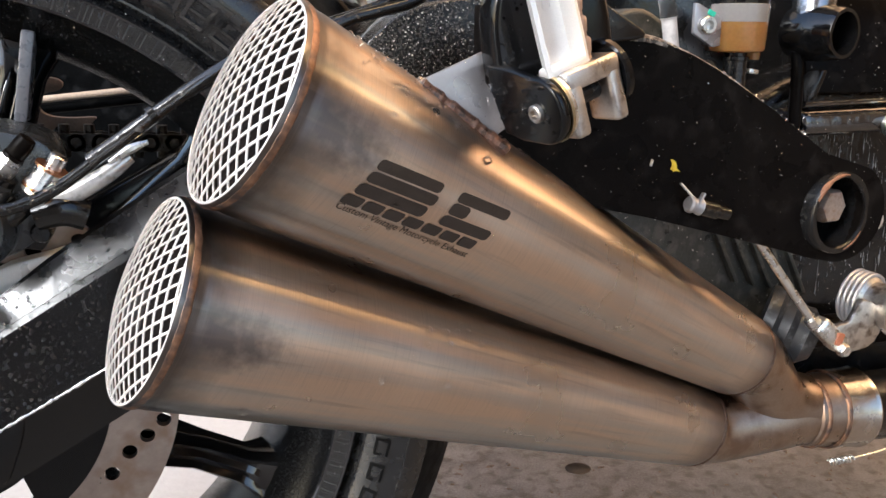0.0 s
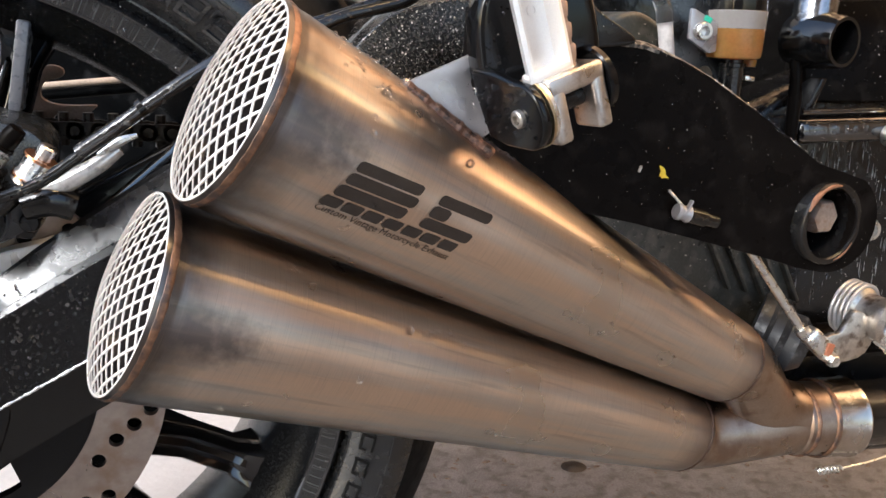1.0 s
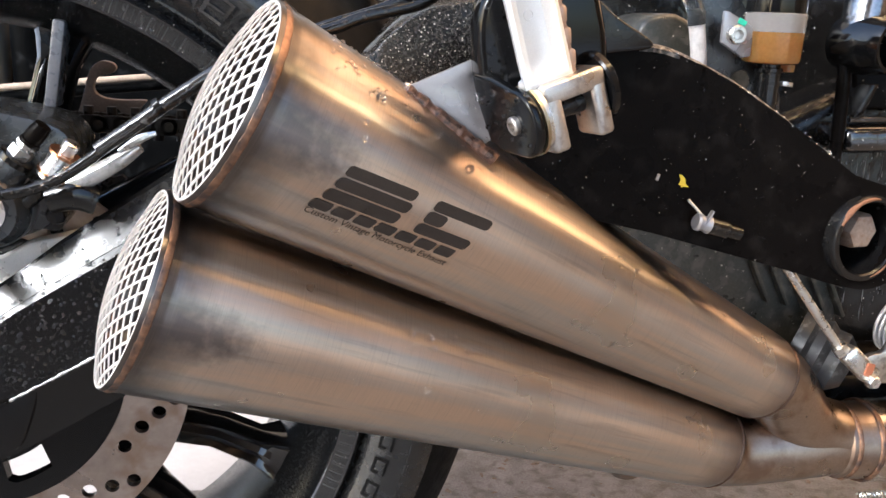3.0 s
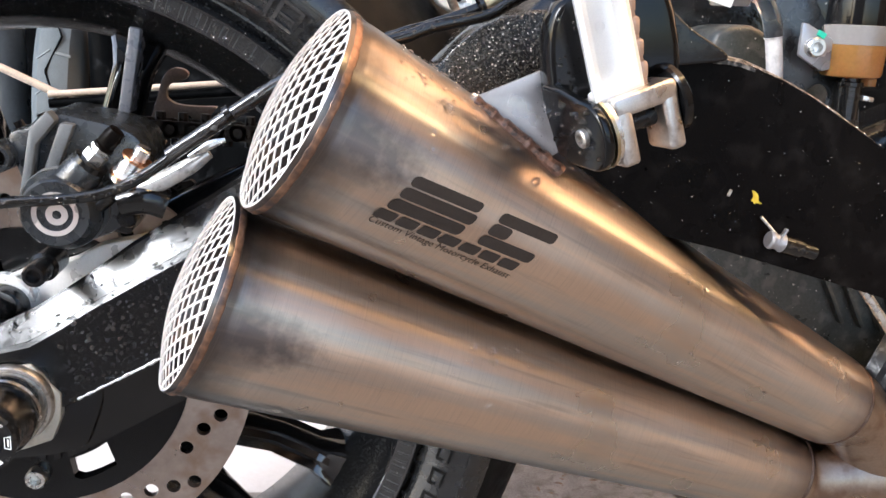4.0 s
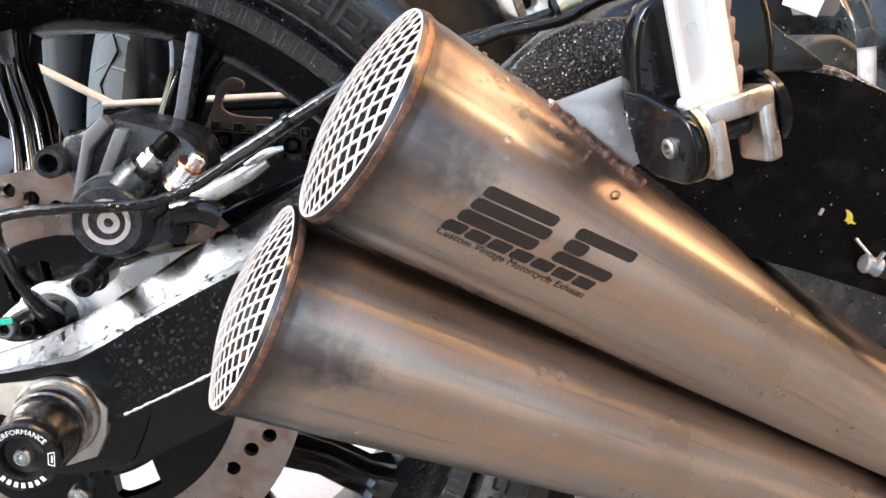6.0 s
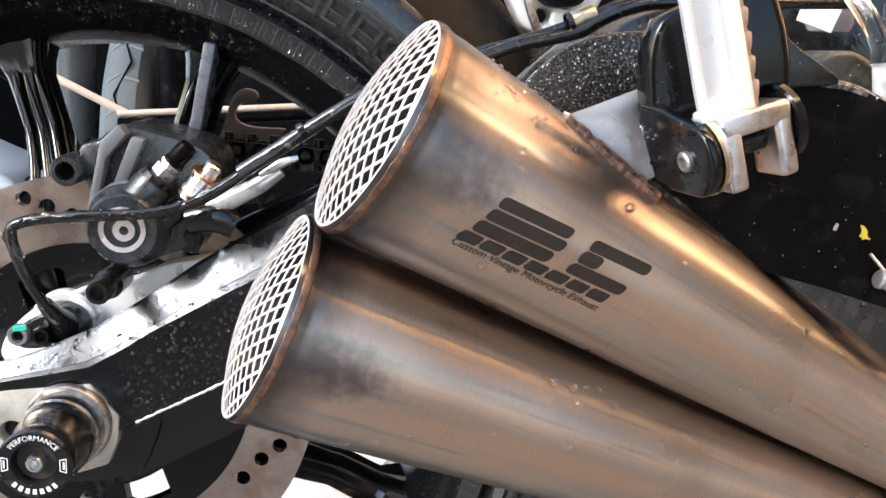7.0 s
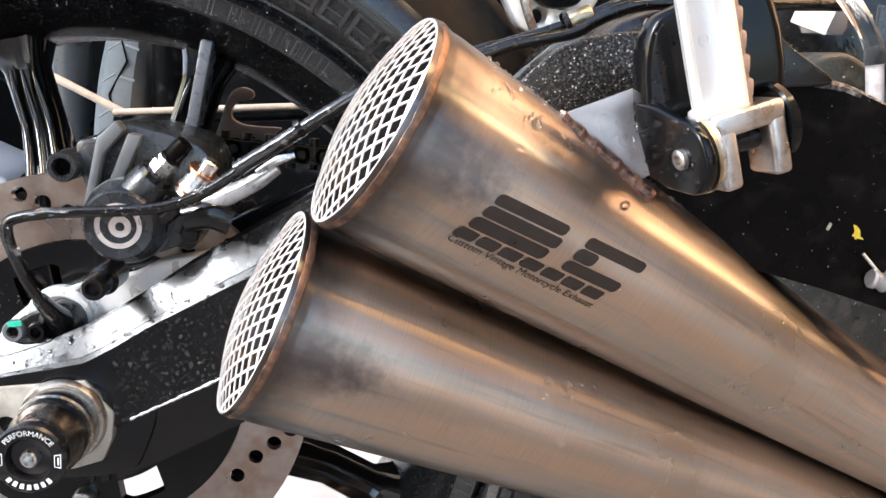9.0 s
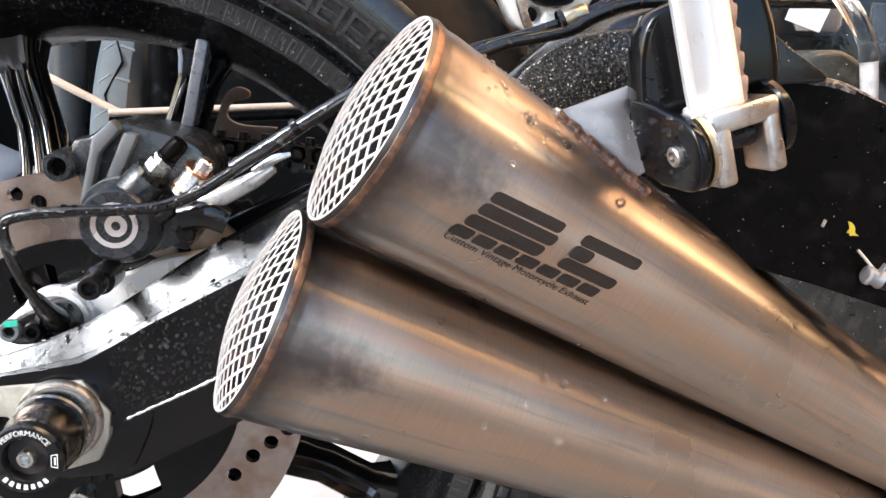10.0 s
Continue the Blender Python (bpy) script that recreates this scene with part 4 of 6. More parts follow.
Y_OUT = Matrix.Rotation(radians(90), 4, "X")


def outwards(x, y, z):
    """A frame whose z points at the near side (-y)."""
    return Matrix.Translation((x, y, z)) @ Y_OUT


part("body", plate(smooth_outline([(0.004, 0.452), (0.014, 0.458), (0.024, 0.465), (0.040, 0.463), (0.064, 0.456), (0.071, 0.442), (0.064, 0.424), (0.056, 0.406), (0.03, 0.397), (0.012, 0.400), (0.010, 0.425)], 4), -0.036, 0.02, 0.003), GREY_CAST, caliper)
part("rib", plate([(0.008, 0.414), (0.0125, 0.414), (0.020, 0.450), (0.030, 0.462), (0.026, 0.467), (0.017, 0.458)], -0.044, -0.034, 0.0015), GREY_PALE, caliper, "raised rib of the casting")
part("rib", plate([(0.022, 0.437), (0.029, 0.438), (0.038, 0.460), (0.031, 0.461)], -0.042, -0.034, 0.0015), GREY_PALE, caliper, "raised rib of the casting")
part("pin_socket", lathe([(0, 0), (0.0044, 0), (0.0044, 0.0008), (0.0028, 0.0010), (0.0026, -0.002), (0, -0.002)], 6, outwards(0.001, -0.0402, 0.443)), BLACK_MATT, caliper, "dark hexagon socket")
part("pin_boss", lathe([(0.0035, 0), (0.0078, 0), (0.0074, 0.018), (0.0066, 0.0195), (0.0046, 0.0195), (0.0042, 0.014), (0, 0.014)], 32, outwards(0.001, -0.026, 0.443)), GREY_CAST, caliper, "grey boss with a sunk socket screw")
piston_cap = part("piston_cap", lathe([(0, 0), (0.0205, 0), (0.0205, 0.012), (0.0192, 0.0145), (0.0180, 0.016), (0.0172, 0.0205), (0.0160, 0.022), (0, 0.022)], 64, outwards(0.031, -0.036, 0.4185)), GREY_CAST, caliper, "round black piston cap")
part("cap_flange", lathe([(0.0168, 0.0), (0.0212, 0.0), (0.0214, 0.002), (0.0210, 0.0095), (0.0198, 0.0115), (0.0168, 0.0115)], 48, outwards(0.031, -0.0365, 0.4185), closed=True), GREY_PALE, piston_cap, "worn grey flange of the cap")
part("cap_ring", lathe([(0.0086, 0.0), (0.0110, 0.0), (0.0110, 0.0005), (0.0086, 0.0005)], 64, outwards(0.031, -0.0581, 0.4185), closed=True), RING_PRINT, piston_cap, "white printed ring")
part("cap_dot", lathe([(0.0022, 0.0), (0.0052, 0.0), (0.0052, 0.0005), (0.0022, 0.0005)], 48, outwards(0.0318, -0.0581, 0.4182), closed=True), RING_PRINT, piston_cap, "white printed inner ring")
nip = frame_of((0.0385, -0.046, 0.4335), (0.60, -0.10, 0.70))
part("bleeder_boss", lathe([(0, -0.010), (0.0102, -0.010), (0.0100, 0.004), (0.0092, 0.0095), (0.0076, 0.0125), (0, 0.0125)], 32, nip), GREY_CAST, caliper, "grey round boss")
part("bleeder_nut", lathe([(0.0060, 0.0125), (0.0060, 0.0188), (0.0046, 0.0192), (0.0046, 0.0204), (0.0056, 0.0206), (0.0056, 0.0222), (0, 0.0222)], 6, nip), ZINC, caliper, "bright bleed nipple")
part("nipple_cap", lathe([(0.0044, 0.0215), (0.0052, 0.0220), (0.0050, 0.0236), (0.0043, 0.0240), (0.0046, 0.0246), (0.0047, 0.0300), (0.0040, 0.0335), (0, 0.0340)], 24, nip), BLACK_MATT, caliper, "black rubber nipple cap")
part("bleeder_cap", lathe([(0.0088, 0.0105), (0.0088, 0.0134), (0.0070, 0.0140), (0, 0.0140)], 32, nip), HOSE, caliper, "black rubber ring")
ban = frame_of((0.0615, -0.047, 0.4330), (0.48, -0.10, 0.74))
part("banjo_bolt", lathe([(0, 0), (0.0078, 0), (0.0078, 0.004), (0.0070, 0.0055), (0.0070, 0.0130), (0.0066, 0.0142), (0.0042, 0.0142), (0.0042, 0.0205), (0.0034, 0.0212), (0, 0.0212)], 28, ban), ALU, caliper, "bright banjo fitting")
part("copper_washer", lathe([(0.004, 0.0020), (0.0086, 0.0020), (0.0086, 0.0034), (0.004, 0.0034)], 28, ban, closed=True), COPPER, caliper, "copper sealing washer")
part("copper_washer", lathe([(0.004, 0.0132), (0.0080, 0.0132), (0.0080, 0.0146), (0.004, 0.0146)], 28, ban, closed=True), COPPER, caliper, "copper sealing washer")
part("hose_stub", tube([(0.055, -0.046, 0.428), (0.046, -0.047, 0.420), (0.040, -0.047, 0.413)], 0.0055, 16), HOSE, caliper, "black hose end")
part("slide_pin", lathe([(0, 0), (0.0075, 0), (0.0075, 0.018), (0.0058, 0.020), (0.0058, 0.034), (0.0050, 0.0355), (0.0036, 0.0355), (0.0032, 0.031), (0, 0.031)], 28, outwards(0.0195, -0.026, 0.3875)), BLACK_SATIN, caliper, "black slide pin bolt")
part("pad_housing", plate([(0.050, 0.404), (0.056, 0.420), (0.064, 0.424), (0.0665, 0.412), (0.060, 0.402)], -0.034, 0.012, 0.002), BLACK_SATIN, caliper, "black pad housing")
part("pad_pin", lathe([(0, 0), (0.0050, 0), (0.0050, 0.006), (0.0040, 0.008), (0, 0.008)], 20, outwards(0.0605, -0.034, 0.4125)), BLACK_SATIN, caliper, "small pad pin head")
part("retainer", tube([(0.062, -0.022, 0.396), (0.074, -0.024, 0.394), (0.083, -0.024, 0.400), (0.088, -0.022, 0.410)], 0.0012, 8), BRASS, caliper, "thin brass-coloured clip")

bracket = thing("caliper_bracket", (0.02, -0.012, 0.37), "bare cast aluminium caliper bracket", "bracket")
part("plate", plate(smooth_outline([(-0.042, 0.349), (-0.031, 0.3620), (-0.020, 0.3690), (-0.008, 0.3745), (0.006, 0.3800), (0.026, 0.3845), (0.042, 0.3930), (0.062, 0.3975), (0.082, 0.4040), (0.098, 0.412), (0.096, 0.398), (0.06, 0.372), (0.02, 0.342), (-0.012, 0.336), (-0.042, 0.336)], 4), -0.0195, -0.008, 0.002), PALE_CAST, bracket)
part("boss", lathe([(0, 0), (0.0165, 0), (0.0177, 0.001), (0.0177, 0.006), (0.0165, 0.0075), (0.0130, 0.0075), (0.0120, 0.006), (0, 0.006)], 40, outwards(-0.0085, -0.018, 0.3600)), PALE_CAST, bracket, "round sensor seat")
part("rib", plate([(-0.019, 0.3690), (0.006, 0.3790), (0.006, 0.3815), (-0.020, 0.3715)], -0.0235, -0.019, 0.0006), PALE_CAST, bracket, "raised rib")

brake_pipe = thing("brake_pipe", (0.085, -0.05, 0.437), "pale sleeved brake pipe leaving the banjo fitting", "brake pipe")
part("pipe", tube([(0.066, -0.048, 0.4285), (0.078, -0.049, 0.4330), (0.094, -0.050, 0.4420), (0.104, -0.050, 0.4490)], [0.0048, 0.0050, 0.0042, 0.0028], 16), SLEEVE_PALE, brake_pipe)
part("fitting", tube([(0.060, -0.047, 0.4225), (0.072, -0.048, 0.4250), (0.082, -0.047, 0.4215)], [0.0074, 0.0082, 0.0074], 20), HOSE, brake_pipe, "black crimped fitting")
part("clip", tube([(0.094, -0.052, 0.4470), (0.104, -0.052, 0.4530), (0.112, -0.052, 0.4560)], [0.0010, 0.0024, 0.0012], 8), ZINC, brake_pipe, "thin wire clip")

# wheel speed sensor and its cable, clipped along the brake hose
sensor = thing("speed_sensor", (0.0, -0.03, 0.367), "black wheel speed sensor with two small bolts", "sensor")
part("body", plate(smooth_outline([(-0.034, 0.354), (-0.026, 0.3620), (-0.012, 0.3680), (0.000, 0.3705), (0.003, 0.361), (-0.006, 0.352), (-0.026, 0.3475)], 4), -0.032, -0.018, 0.002), BLACK_SATIN, sensor)
part("collar", lathe([(0.0065, 0), (0.0115, 0), (0.0118, 0.004), (0.0105, 0.010), (0.0075, 0.012)], 32, outwards(-0.0060, -0.024, 0.3605)), BLACK_SATIN, sensor, "round black collar")
part("bolt", screw(0.0056, 0.005, outwards(-0.0285, -0.031, 0.3560)), GREY_PALE, sensor, "grey socket bolt")
part("bolt_socket", lathe([(0, 0), (0.0026, 0), (0.0026, 0.0006), (0, 0.0006)], 6, outwards(-0.0285, -0.0340, 0.3560)), BLACK_MATT, sensor, "dark hexagon socket")
part("bolt", screw(0.0050, 0.007, outwards(-0.0165, -0.031, 0.3568)), BLACK, sensor, "wet black bolt head")
part("paint_mark", block((0.007, 0.0006, 0.0030), pose(-0.0272, -0.0360, 0.3605, 0, -10, 0), 0.0002, 1), GREEN, sensor, "green paint mark")
part("cable_boot", tube([(-0.004, -0.032, 0.3620), (-0.006, -0.042, 0.3690), (-0.0085, -0.052, 0.3790)], [0.0070, 0.0052, 0.0036], 16), HOSE, sensor, "black rubber cable boot")
cable = thing("sensor_cable", (0.05, -0.06, 0.43), "wet black cable looping over the brake caliper", "cable")
part("wire", tube([(-0.0080, -0.052, 0.3780), (-0.0115, -0.059, 0.390), (-0.0155, -0.0615, 0.402), (-0.0185, -0.0615, 0.412), (-0.0175, -0.0620, 0.4185), (-0.011, -0.0625, 0.4215), (0.0, -0.063, 0.4235), (0.016, -0.064, 0.4255), (0.035, -0.064, 0.427), (0.052, -0.064, 0.4295), (0.066, -0.063, 0.4345), (0.077, -0.062, 0.441), (0.097, -0.060, 0.4555), (0.115, -0.06, 0.468), (0.136, -0.06, 0.482), (0.165, -0.055, 0.499)], 0.0028, 12), HOSE, cable)
part("wire", tube([(0.165, -0.055, 0.499), (0.1970, -0.058, 0.5085), (0.2124, -0.058, 0.5145), (0.2385, -0.058, 0.5212), (0.2485, -0.058, 0.5270), (0.2612, -0.058, 0.5335), (0.2795, -0.058, 0.5375), (0.33, -0.05, 0.541), (0.38, -0.03, 0.545)], 0.0031, 12), HOSE, cable)
part("clear_sleeve", tube([(0.086, -0.0615, 0.4490), (0.1, -0.0612, 0.4585), (0.117, -0.0618, 0.4705), (0.138, -0.0618, 0.4845), (0.165, -0.0565, 0.5005)], 0.0036, 14), SLEEVE_WET, cable, "bright sleeve on the cable")
part("cable_tie", tube([(0.1135, -0.0622, 0.4690), (0.1160, -0.0622, 0.4707)], 0.0044, 14, smooth=False), HOSE, cable, "black cable tie")

# ---- exhaust hanger, footpeg and frame plate ----
hanger = thing("exhaust_hanger", (0.24, -0.128, 0.475), "bare aluminium hanger plate welded on the upper cone", "bracket")
part("plate", plate([(0.2235, 0.4875), (0.2535, 0.5005), (0.2700, 0.5010), (0.2740, 0.4800), (0.2620, 0.4665), (0.2556, 0.4618)], -0.1295, -0.1260, 0.0004, holes=[(0.2570, 0.4885, 0.0050)]), HANGER, hanger)
rnd = random.Random(4)
bead = [(0.2216 + 0.039 * i / 20 + rnd.uniform(-0.0002, 0.0002), -0.1338, 0.4862 - 0.0290 * i / 20 + rnd.uniform(-0.0002, 0.0002)) for i in range(21)]
part("weld_bead", tube(bead, [0.0034 + rnd.uniform(-0.0005, 0.0005) for _ in bead], 10, 4), RUSTY_WELD, hanger, "rusty brown weld bead")
part("weld_spot", tube([(0.2215, -0.1305, 0.4880), (0.2240, -0.1303, 0.4872)], 0.0016, 10, smooth=False), ALU, hanger, "bright weld spot")

PIN = Vector((0.2820, -0.1620, 0.4835))
pa = Vector((0.914, 0.25, 0.30)).normalized()
pu = Vector((0.015, 0.05, 0.99))
pu = (pu - pa * pu.dot(pa)).normalized()
PEG = Matrix((pa, pu.cross(pa), pu)).transposed().to_4x4()
PEG.translation = PIN
# in this frame x runs along the pivot pin, y inwards and z up

peg_bracket = thing("footpeg_bracket", (0.262, -0.15, 0.49), "wet black painted footpeg bracket with round lugs", "bracket")


def lug_plate(x0, x1, r, outline):
    """A plate across the pin: a round nose of radius r, then the outline (y, z) back to it."""
    nose = [(r * math.sin(radians(a)), r * math.cos(radians(a))) for a in range(0, -181, -12)]
    b = plate([(y, z) for y, z in nose + outline], x0, x1, 0.0016, segs=3)
    b.transform(PEG @ Matrix(((0, 1, 0, 0), (1, 0, 0, 0), (0, 0, 1, 0), (0, 0, 0, 1))))
    return b


part("lug", lug_plate(-0.0232, -0.0184, 0.0140, [(0.016, -0.0132), (0.027, -0.0100), (0.0300, 0.008), (0.0290, 0.0195), (0.014, 0.0180)]), BLACK, peg_bracket, "black lug with a round nose")
part("arm", plate(smooth_outline([(0.2525, 0.4880), (0.2495, 0.4980), (0.2480, 0.5120), (0.2500, 0.5235), (0.2580, 0.5300), (0.2900, 0.5420), (0.3050, 0.5050), (0.2950, 0.4800), (0.2640, 0.4800)], 4), -0.146, -0.128, 0.004, segs=3), BLACK, peg_bracket, "upright black arm")
part("washer", lathe([(0.004, 0), (0.0143, 0), (0.0143, 0.0014), (0.004, 0.0014)], 48, PEG @ pose(-0.0184, 0, 0, 0, 90, 0), closed=True), BRASS, peg_bracket, "thin brass-coloured washer")
part("spacer", lathe([(0.004, 0), (0.0136, 0), (0.0136, 0.0020), (0.004, 0.0020)], 48, PEG @ pose(-0.0168, 0, 0, 0, 90, 0), closed=True), ZINC, peg_bracket, "bright spacer ring")
part("lug", lathe([(0, 0), (0.0138, 0), (0.0146, 0.0010), (0.0146, 0.0034), (0.0138, 0.0042), (0, 0.0042)], 48, PEG @ pose(0.0148, 0.002, 0.003, 0, 90, 0)), BLACK, peg_bracket, "round black lug")
part("screw", screw(0.0038, 0.0026, PEG @ pose(-0.0230, 0.001, 0, 0, -90, 0)), ALU_DULL, peg_bracket, "bright socket screw")

peg = thing("footpeg", PIN, "cast aluminium footpeg folded upright", "footpeg")
part("fork", block((0.0295, 0.017, 0.0085), PEG @ pose(-0.0002, -0.002, 0.0090), 0.0021, 3), FORKED, peg, "aluminium fork head")
part("prong", block((0.0078, 0.017, 0.0225), PEG @ pose(-0.0109, -0.002, -0.0030), 0.0021, 3), FORKED, peg)
part("prong", block((0.0074, 0.017, 0.0225), PEG @ pose(0.0106, -0.002, -0.0030), 0.0021, 3), FORKED, peg)
part("pin", tube([PEG @ Vector((-0.02, 0.0, 0)), PEG @ Vector((0.018, 0.0, 0))], 0.0042, 18, smooth=False), BLACK_SATIN, peg, "dark pivot pin")
BAR = PEG @ pose(-0.0050, 0.0005, 0.0128)


def peg_bar():
    """The upright bar: a shallow trough with raised edges, its near face towards -y."""
    sec = [(-0.0130, -0.0020), (-0.0146, -0.0062), (-0.0126, -0.0068), (-0.0108, 0.0005), (0.0046, 0.0005), (0.0062, -0.0068), (0.0080, -0.0062), (0.0084, 0.0060)]
    bm = bmesh.new()
    rows = []
    for z, k in ((0.0, 0.98), (0.010, 1.0), (0.040, 0.99), (0.085, 0.95)):
        rows.append([bm.verts.new((x * k, y, z)) for x, y in sec])
    for a, b in zip(rows, rows[1:]):
        for j in range(len(sec)):
            bm.faces.new((a[j], a[(j + 1) % len(sec)], b[(j + 1) % len(sec)], b[j]))
    bm.faces.new(rows[0])
    bm.faces.new(rows[-1])
    bevelled(bm, 0.0010, 2, 25)
    bm.transform(BAR)
    return bm


part("bar", peg_bar(), BLASTED, peg, "flat aluminium bar with a sunk face")
part("foot_bar", block((0.0215, 0.0075, 0.0045), BAR @ pose(-0.0032, -0.0031, 0.0015), 0.0016), BLASTED, peg, "raised foot of the bar")
part("side_strip", block((0.0042, 0.0120, 0.084), BAR @ pose(0.0082, 0.0005, 0.042), 0.0008), TAN_SIDE, peg, "tan cast side of the bar")
for i in range(9):
    part("tooth", block((0.0046, 0.0125, 0.0074), BAR @ pose(0.0092, 0.0003, 0.006 + 0.0085 * i, 0, 12, 0), 0.0016), TAN_SIDE, peg, "brownish cast tooth")
for z in (0.026, 0.048):
    part("cast_mark", lathe([(0.0017, 0), (0.0023, 0), (0.0023, 0.0004), (0.0017, 0.0004)], 24, BAR @ pose(-0.002, 0.0005, z, 90, 0, 0), closed=True), BLASTED, peg)

letter = flat_text("D", 0.0062)
letter.transform(BAR @ pose(-0.0046, 0.0003, 0.0600, 90, 0, 0))
part("cast_letter", letter, FORKED, peg, "raised cast letter", smooth=0)

frame_plate = thing("frame_plate", (0.38, -0.1, 0.44), "black matt frame plate with a rusty bolted tube end", "frame plate")
TUBE = (0.4735, 0.4130)
round_end = [(TUBE[0] + 0.0285 * math.cos(radians(a)), TUBE[1] + 0.0285 * math.sin(radians(a))) for a in range(54, -105, -9)]
part("plate", plate([(0.262, 0.520), (0.290, 0.515), (0.318, 0.508), (0.335, 0.5065), (0.352, 0.504), (0.370, 0.4975), (0.386, 0.490), (0.420, 0.4705), (0.458, 0.4460), (0.478, 0.4400)] + round_end + [(0.452, 0.3885), (0.436, 0.3935), (0.400, 0.4035), (0.350, 0.4170), (0.300, 0.4280), (0.262, 0.440)], -0.108, -0.088, 0.0, holes=[(TUBE[0] - 0.0065, TUBE[1], 0.0200)]), BLACK_MATT, frame_plate)
edge_pts = [(0.315, -0.1075, 0.5085), (0.335, -0.1075, 0.5065), (0.352, -0.1075, 0.504), (0.386, -0.1075, 0.490), (0.420, -0.1075, 0.4705), (0.458, -0.1075, 0.4460)]
part("rolled_edge", tube([(x, -0.1055, z - 0.0012) for x, _, z in edge_pts], [0.0026, 0.0028, 0.0027, 0.0021, 0.0016, 0.0012], 10), SCUFFED, frame_plate, "scuffed dusty rolled edge")
part("gusset", plate(smooth_outline([(0.286, 0.548), (0.299, 0.537), (0.318, 0.5205), (0.339, 0.5075), (0.322, 0.5035), (0.292, 0.502), (0.280, 0.520)], 4), -0.1150, -0.1035, 0.003, segs=3), BLACK_SATIN, frame_plate, "black gusset up to the footpeg bracket")
tube_m = frame_of((TUBE[0] - 0.008, -0.090, TUBE[1]), (0.17, -0.98, 0.0))
part("tube_end", lathe([(0.0190, 0.0), (0.0232, 0.0), (0.0232, 0.0205), (0.0225, 0.0220), (0.0198, 0.0220), (0.0190, 0.0210), (0.0186, -0.022), (0.0, -0.022), (0.0, -0.026), (0.0200, -0.026)], 64, tube_m), BLACK_SATIN, frame_plate, "black tube end with rust on the rim")
for a0, a1, w in ((80, 140, 0.0013), (112, 158, 0.0018), (280, 330, 0.0008)):
    arc = [tube_m @ Vector((-0.0212 * math.cos(radians(a)), -0.0212 * math.sin(radians(a)), 0.0216)) for a in range(a0, a1 + 1, 5)]
    part("rust_patch", tube(arc, [w * (0.35 + 0.65 * math.sin(math.pi * (i + 0.5) / len(arc))) for i in range(len(arc))], 8, 2), RUST_RED, frame_plate, "bare rust on the rim")
part("hexagon_bolt", screw(0.0102, 0.014, tube_m @ pose(-0.0015, -0.0025, 0.002), hexagon=True), BOLT_TAN, frame_plate, "brownish hexagon bolt head")
part("paint_mark", plate(smooth_outline([(0.3612, 0.4462), (0.3628, 0.4458), (0.3645, 0.4440), (0.3650, 0.4415), (0.3668, 0.4400), (0.3640, 0.4403), (0.3630, 0.4398), (0.3625, 0.4410), (0.3614, 0.4412), (0.3622, 0.4435)], 3), -0.1086, -0.1078, 0.0), YELLOW, frame_plate, "yellow paint mark")
part("scratch", block((0.0016, 0.0006, 0.0034), pose(0.350, -0.1086, 0.445, 0, 20, 0), 0.0002, 1), ALU_DULL, frame_plate, "bare metal spot")

switch = thing("brake_switch", (0.38, -0.112, 0.42), "small brake light switch with a white collar", "switch")
sw = frame_of((0.370, -0.113, 0.4240), (0.93, 0.05, -0.26))
part("collar", lathe([(0, 0), (0.0036, 0), (0.0044, 0.0010), (0.0044, 0.0024), (0.0034, 0.0030), (0.0040, 0.0060), (0.0046, 0.0075), (0, 0.0075)], 20, sw), HANGER, switch, "white plastic collar")
part("clip", block((0.0011, 0.003, 0.0075), pose(0.3760, -0.1150, 0.4262, 0, 28, 0), 0.0004), HANGER, switch, "bent steel clip")
part("body", lathe([(0, 0.0075), (0.0046, 0.0075), (0.0046, 0.018), (0.0036, 0.019), (0.0036, 0.026), (0, 0.026)], 20, sw), HOSE, switch)
part("spring_wire", tube([(0.3655, -0.112, 0.4345), (0.3690, -0.1125, 0.4310), (0.3730, -0.113, 0.4270)], 0.0007, 8), ZINC, switch, "thin steel wire")

# ---- brake fluid reservoir ----
reservoir = thing("fluid_reservoir", (0.434, -0.055, 0.5), "milky plastic brake fluid reservoir half full of amber fluid", "reservoir")
RES = Matrix.Translation((0.434, -0.055, 0.0))
part("cup", lathe([(0.0, 0.5146), (0.0160, 0.5146), (0.0164, 0.5240), (0.0152, 0.5248), (0.0, 0.5248)], 48, RES), CUP, reservoir, "milky plastic cup")
part("fluid", lathe([(0, 0.4978), (0.0130, 0.4978), (0.0148, 0.4986), (0.0155, 0.5004), (0.0160, 0.5145), (0, 0.5145)], 48, RES), FLUID, reservoir, "amber brake fluid")
part("cap", lathe([(0, 0.5240), (0.0158, 0.5240), (0.0158, 0.545), (0.0145, 0.550), (0, 0.550)], 32, RES), BLACK, reservoir, "black cap")
part("spout", lathe([(0, 0), (0.0042, 0), (0.0046, 0.003), (0.0042, 0.0052), (0, 0.0052)], 16, Matrix.Translation((0.4425, -0.058, 0.4938))), FLUID, reservoir, "amber side spout")
part("neck", lathe([(0, 0.5000), (0.0062, 0.5000), (0.0062, 0.4960), (0.0078, 0.4955), (0.0078, 0.4935), (0.0068, 0.4930), (0.0068, 0.4760), (0, 0.4760)], 24, RES), HOSE, reservoir, "black outlet neck")
part("ear", plate([(0.4015, 0.5245), (0.4045, 0.5240), (0.4195, 0.5165), (0.4195, 0.5015), (0.4145, 0.5005), (0.4015, 0.5080)], -0.060, -0.057, 0.0008), HANGER, reservoir, "grey mounting ear")
